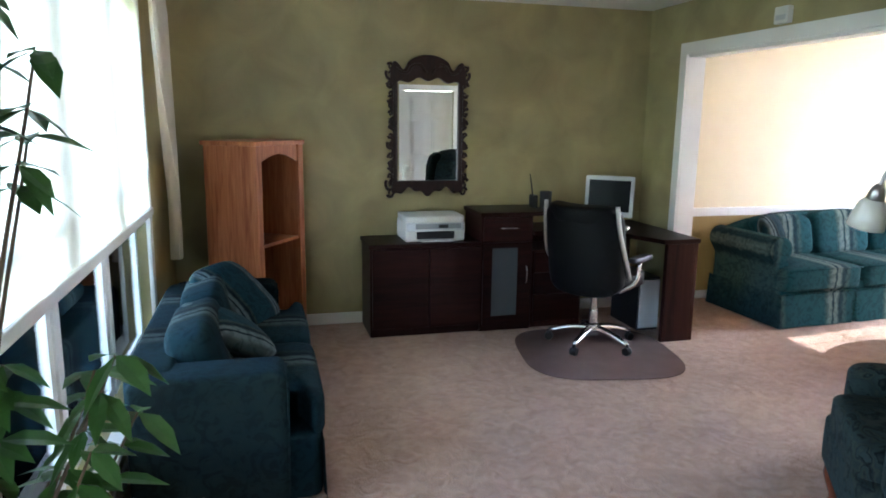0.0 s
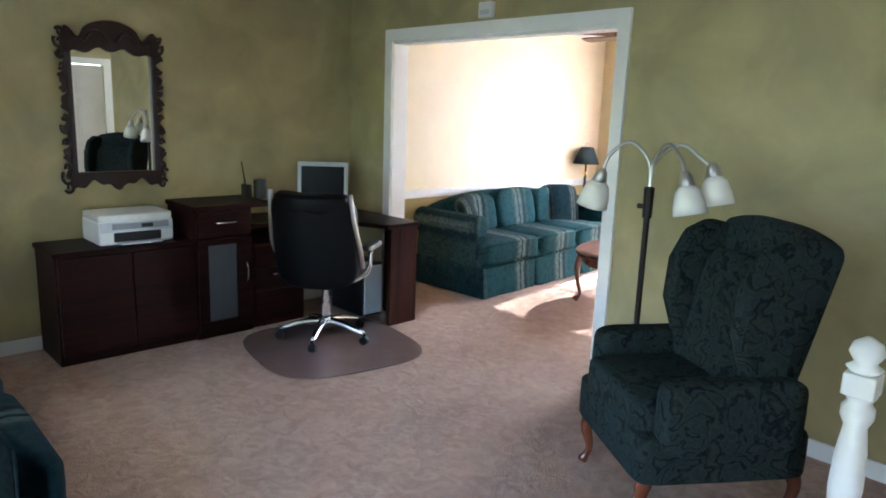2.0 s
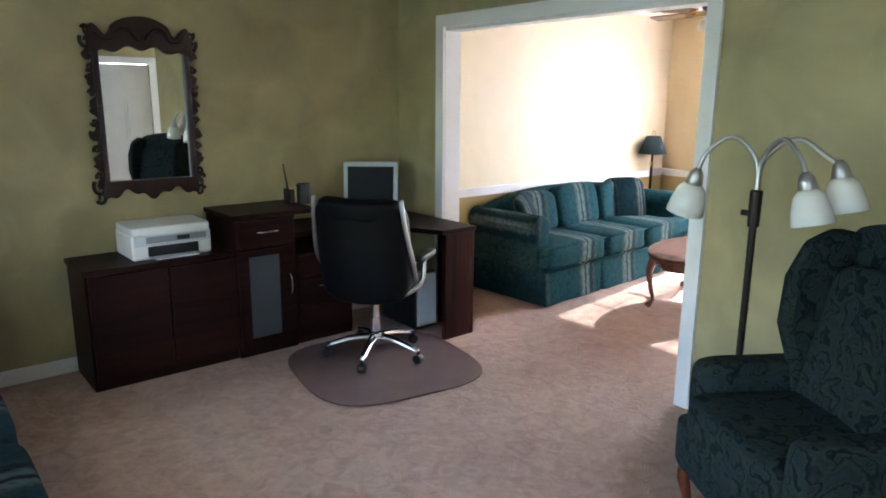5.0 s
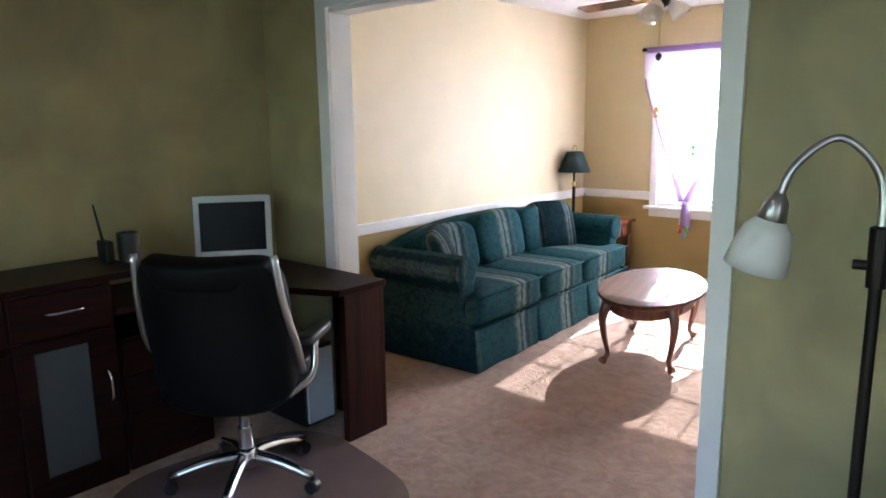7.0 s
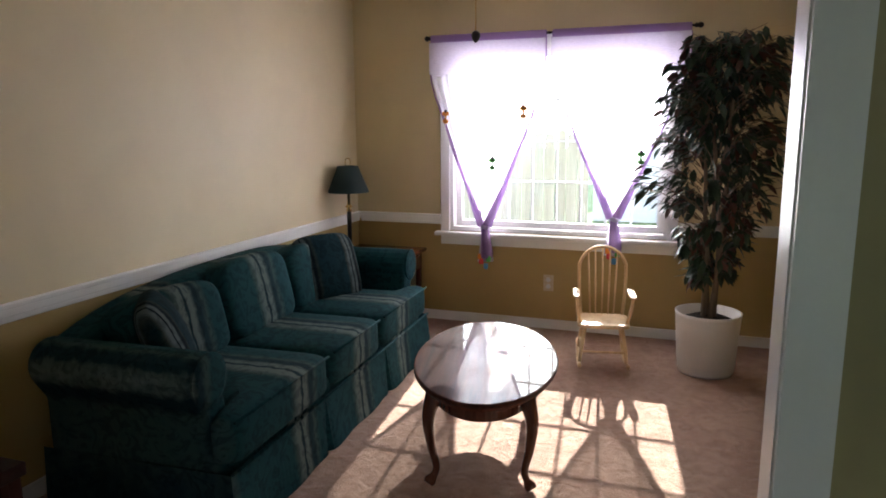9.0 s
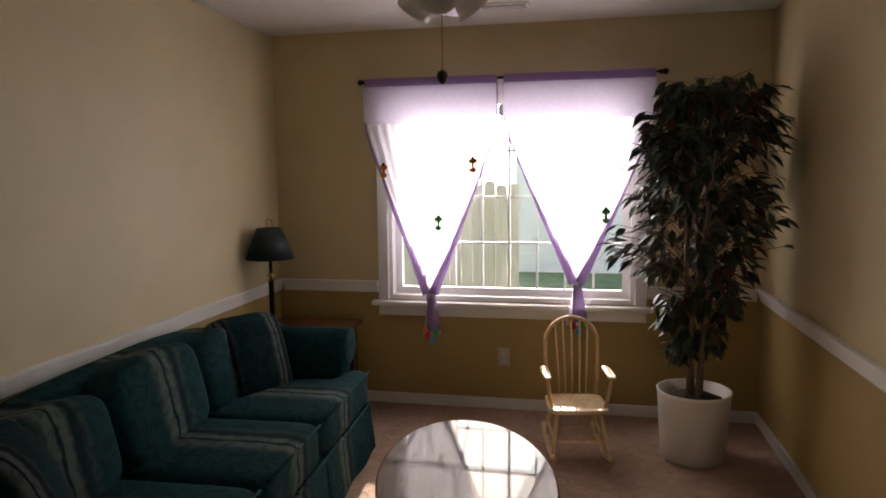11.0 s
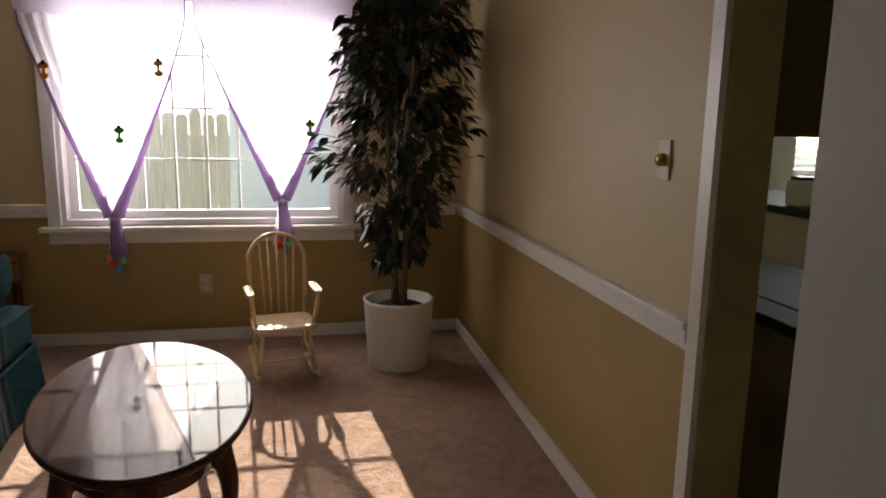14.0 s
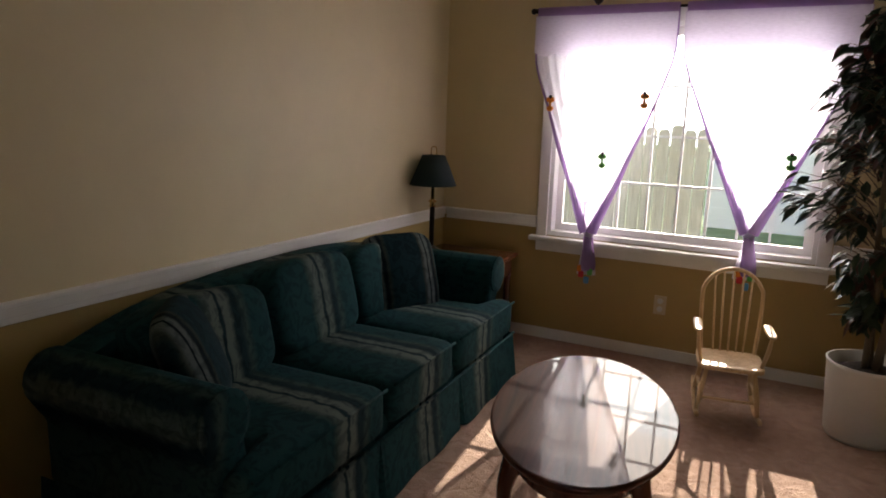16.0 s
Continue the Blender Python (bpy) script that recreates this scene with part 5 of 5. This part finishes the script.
for x, s in ((0.67, -1), (2.45, 1)):
    part("finial", lathe([(0.009, 0), (0.016, 0.008), (0.012, 0.02), (0.02, 0.035), (0.012, 0.05), (0.002, 0.055)], m=pose(x, 0, 0, 0, 90 * s, 0), n=12), "dark_metal", rod, smooth=True)
    part("bracket", box(x + s * -0.03 - 0.008, x + s * -0.03 + 0.008, 0.0, 0.09, -0.02, 0.02), "dark_metal", rod)


def curtain(x0, x1, tie, knot):
    c = thing("curtain", "lilac sheer curtain tied into a knot with coloured trim", "curtain", group="den window curtains")
    tied_panel(c, x0, x1, tie, 2.07, knot - 0.01, knot - 0.26, 3.77, "lilac")
    part("header", box(x0, x1, 3.762, 3.798, 2.06, 2.125), "lilac_deep", c, "deep lilac rod pocket", bevel=0.008)
    # scalloped valance
    n = 26
    out = [(x0, 2.07)] + [(x0 + (x1 - x0) * i / n, 1.855 - 0.025 * abs(math.sin(i * math.pi / 4.3))) for i in range(n + 1)] + [(x1, 2.07)]
    part("valance", prism(out, 0.003, m=Matrix.Translation((0, 3.742, 0)) @ TO_XZ), "lilac_valance", c, "scalloped sheer valance")
    edge_band(c, x0, tie, 2.07, knot + 0.01, 3.76, "lilac_deep")
    edge_band(c, x1, tie, 2.07, knot + 0.01, 3.76, "lilac_deep")
    part("tie", lathe([(0.02, -0.03), (0.034, -0.01), (0.034, 0.01), (0.02, 0.03)], m=pose(tie, 3.765, knot), n=14), "lilac", c, "knotted tie", True)
    part("tail", tube(curve_points([(tie, 3.76, knot), (tie + 0.01, 3.755, knot - 0.11), (tie + 0.02, 3.75, knot - 0.23)], 4), [0.028, 0.034, 0.036, 0.038, 0.042, 0.046, 0.05, 0.052, 0.045], n=10, flat=0.6), "lilac_deep", c, "hanging gathered tail", True)
    for i, (dx, dz, k) in enumerate(((-0.02, -0.245, "red"), (0.035, -0.225, "green"), (0.015, -0.28, "blue"), (-0.03, -0.21, "orange"))):
        part("patch", puff(tie + dx, 3.732, knot - 0.01 + dz, 0.035, 0.012, 0.045, 0.5, nu=12, nv=8), k, c, "bright cloth patch", True)


curtain(0.665, 1.505, 1.08, 0.76)
curtain(1.545, 2.435, 1.995, 0.85)
for (x, z, k) in ((0.79, 1.50, "orange"), (1.36, 1.53, "orange"), (1.14, 1.17, "green"), (2.16, 1.22, "green")):
    p = thing("curtain_ornament", "small bright cloth butterfly pinned to the curtain", "ornament", pose(x, 3.73, z) @ Matrix.Scale(1.15, 4))
    part("body", puff(0, 0, 0.035, 0.014, 0.010, 0.07, 0.8, nu=12, nv=8), k, p, smooth=True)
    part("head", puff(0, 0, 0.078, 0.018, 0.010, 0.02, 0.9, nu=12, nv=8), "black", p, smooth=True)
    for sg in (-1, 1):
        for zz, w, tilt in ((0.055, 0.026, 40), (0.022, 0.02, -35)):
            part("wing", puff(sg * w * 0.5, 0, 0, w, 0.006, 0.026, 0.8, m=pose(0, 0, zz, 0, -sg * tilt, 0), nu=12, nv=8), k, p, "bright cloth wing", True)

# front window drapes
front = thing("front_curtain", "ivory lace curtain swagged across the front window", "curtain")
tied_panel(front, 0.70, 1.32, 0.80, 2.24, 1.05, 0.70, -3.50, "lace")
tied_panel(front, 3.50, 3.98, 3.94, 2.24, 0.95, 0.40, -3.50, "lace")
part("rod", tube([(0.62, -3.50, 2.26), (4.05, -3.50, 2.26)], 0.012, n=10), "dark_metal", front, smooth=True)
for x in (0.68, 4.0):
    part("bracket", box(x - 0.01, x + 0.01, -3.60, -3.50, 2.245, 2.275), "dark_metal", front)
shade = thing("window_shade", "pale roller shade drawn half way over the front window", "window shade")
bm = bmesh.new()
rowa = []
for i in range(31):
    x = 1.26 + 2.38 * i / 30
    z = 1.06
    rowa.append((bm.verts.new((x, -3.57 + 0.006 * math.sin(i * 1.4), 2.11)), bm.verts.new((x, -3.57 + 0.006 * math.sin(i * 1.4), z))))
for a, b in zip(rowa, rowa[1:]):
    bm.faces.new((a[0], b[0], b[1], a[1]))
part("fabric", bm, "lace", shade, smooth=True)
part("hem_bar", box(1.26, 3.64, -3.582, -3.556, 1.03, 1.075), "trim", shade, "pale weighted hem bar", bevel=0.006)


# ---------- ceiling fan ----------
def ceiling_fan():
    f = thing("ceiling_fan", "ceiling fan with wooden blades and frosted tulip lights", "ceiling fan", pose(1.51, 2.08, 0))
    part("canopy", lathe([(0.07, H), (0.07, H - 0.03), (0.03, H - 0.06)]), "dark_metal", f, smooth=True)
    part("motor", lathe([(0.03, H - 0.05), (0.11, H - 0.07), (0.12, H - 0.13), (0.10, H - 0.18), (0.05, H - 0.19)]), "dark_metal", f, smooth=True)
    part("light_kit", lathe([(0.05, H - 0.18), (0.06, H - 0.21), (0.05, H - 0.245), (0.02, H - 0.26)]), "dark_metal", f, smooth=True)
    for i in range(5):
        a = math.radians(72 * i + 28)
        m = Matrix.Translation((0, 0, H - 0.20)) @ pose(0, 0, 0, 0, 0, math.degrees(a)) @ pose(0, 0, 0, 10, 0, 0)
        bl = part("blade", prism([(0.19, -0.05), (0.30, -0.06), (0.58, -0.068), (0.615, -0.05), (0.615, 0.05), (0.58, 0.068), (0.30, 0.06), (0.19, 0.05)], 0.008, m=m), "cherry_leg", f, "wooden fan blade", bevel=0.002)
        part("blade_iron", box(0.09, 0.22, -0.02, 0.02, -0.008, 0.0, m=m), "brass", bl)
    for i in range(3):
        a = math.radians(120 * i + 35)
        m = Matrix.Translation((0.06 * math.cos(a), 0.06 * math.sin(a), H - 0.225)) @ pose(0, 0, 0, 0, 0, math.degrees(a)) @ pose(0, 0, 0, 0, 138, 0)
        part("glass_shade", lathe([(0.022, 0.0), (0.03, 0.02), (0.052, 0.05), (0.06, 0.085), (0.07, 0.11), (0.066, 0.11), (0.055, 0.085), (0.046, 0.05), (0.02, 0.015)], m=m, n=20), "opal", f, "frosted tulip glass shade", True)
    part("pull_chain", tube([(0.0, 0.0, H - 0.25), (0.0, 0.0, 1.90)], 0.0025, n=6), "brass", f)
    part("chain_knob", lathe([(0.004, 1.91), (0.018, 1.90), (0.022, 1.885), (0.014, 1.865), (0.003, 1.855)], n=12), "black_wood", f, "dark wooden pull", True)


ceiling_fan()


# ---------- newel post, kitchen beyond the doorway ----------
def newel():
    n = thing("newel_post", "white turned stair newel post", "newel post", pose(4.26, -1.05, -0.13))
    part("block", box(-0.05, 0.05, -0.05, 0.05, 0.13, 0.42), "trim", n, bevel=0.006)
    part("turning", lathe([(0.046, 0.42), (0.05, 0.44), (0.034, 0.47), (0.042, 0.52), (0.048, 0.60), (0.043, 0.72), (0.032, 0.80), (0.046, 0.83), (0.046, 0.86), (0.032, 0.88), (0.046, 0.90)]), "trim", n, smooth=True)
    part("cap_block", box(-0.045, 0.045, -0.045, 0.045, 0.90, 0.97), "trim", n, bevel=0.006)
    part("finial", lathe([(0.035, 0.97), (0.05, 0.985), (0.03, 1.0), (0.048, 1.03), (0.04, 1.06), (0.01, 1.08)]), "trim", n, smooth=True)


newel()

ledge = thing("pass_through_counter", "dark green laminate ledge of the kitchen pass-through", "counter")
bm = box(3.465, 3.60, 1.005, 1.655, 0.727, 0.762)
box(3.604, 4.07, 0.70, 2.38, 0.727, 0.762, bm)
part("top", bm, "counter", ledge, bevel=0.006)
part("support", box(3.606, 4.02, 0.72, 2.36, 0.0, 0.727), "cabinet_white", ledge)
base = thing("kitchen_cabinet", "white kitchen base cabinet under a dark counter", "cabinet", pose(4.55, 2.62, 0))
part("body", box(0.0, 1.7, 0.0, 1.1, 0.0, 0.88), "cabinet_white", base)
part("worktop", box(-0.03, 1.72, -0.03, 1.12, 0.88, 0.92), "counter", base, "dark counter", bevel=0.006)
for i in range(3):
    d = part("door", box(0.02 + i * 0.56, 0.55 + i * 0.56, -0.02, 0.0, 0.12, 0.68), "cabinet_white", base, bevel=0.004)
    part("drawer_front", box(0.02 + i * 0.56, 0.55 + i * 0.56, -0.02, 0.0, 0.70, 0.86), "cabinet_white", base, bevel=0.004)
    part("handle", box(0.46 + i * 0.56, 0.475 + i * 0.56, -0.035, -0.02, 0.5, 0.62), "brass", d)
dish = thing("dish_rack", "black wire rack with dishes on the kitchen counter", "dish rack", pose(4.95, 2.80, 0.92))
for z in (0.02, 0.12):
    part("ring", tube([(-0.2, -0.1, z), (0.2, -0.1, z), (0.2, 0.1, z), (-0.2, 0.1, z), (-0.2, -0.1, z)], 0.006, n=6), "black", dish)
for i in range(6):
    part("wire", tube([(-0.2 + 0.08 * i, -0.1, 0.0), (-0.2 + 0.08 * i, -0.1, 0.13)], 0.005, n=6), "black", dish)
toaster = thing("kitchen_canister", "white rounded canister on the kitchen counter", "canister", pose(4.62, 2.75, 0.92))
part("body", puff(0, 0, 0.07, 0.13, 0.13, 0.14, 0.3), "white_plastic", toaster, smooth=True)
part("lid", puff(0, 0, 0.147, 0.11, 0.11, 0.02, 0.4), "black", toaster, smooth=True)
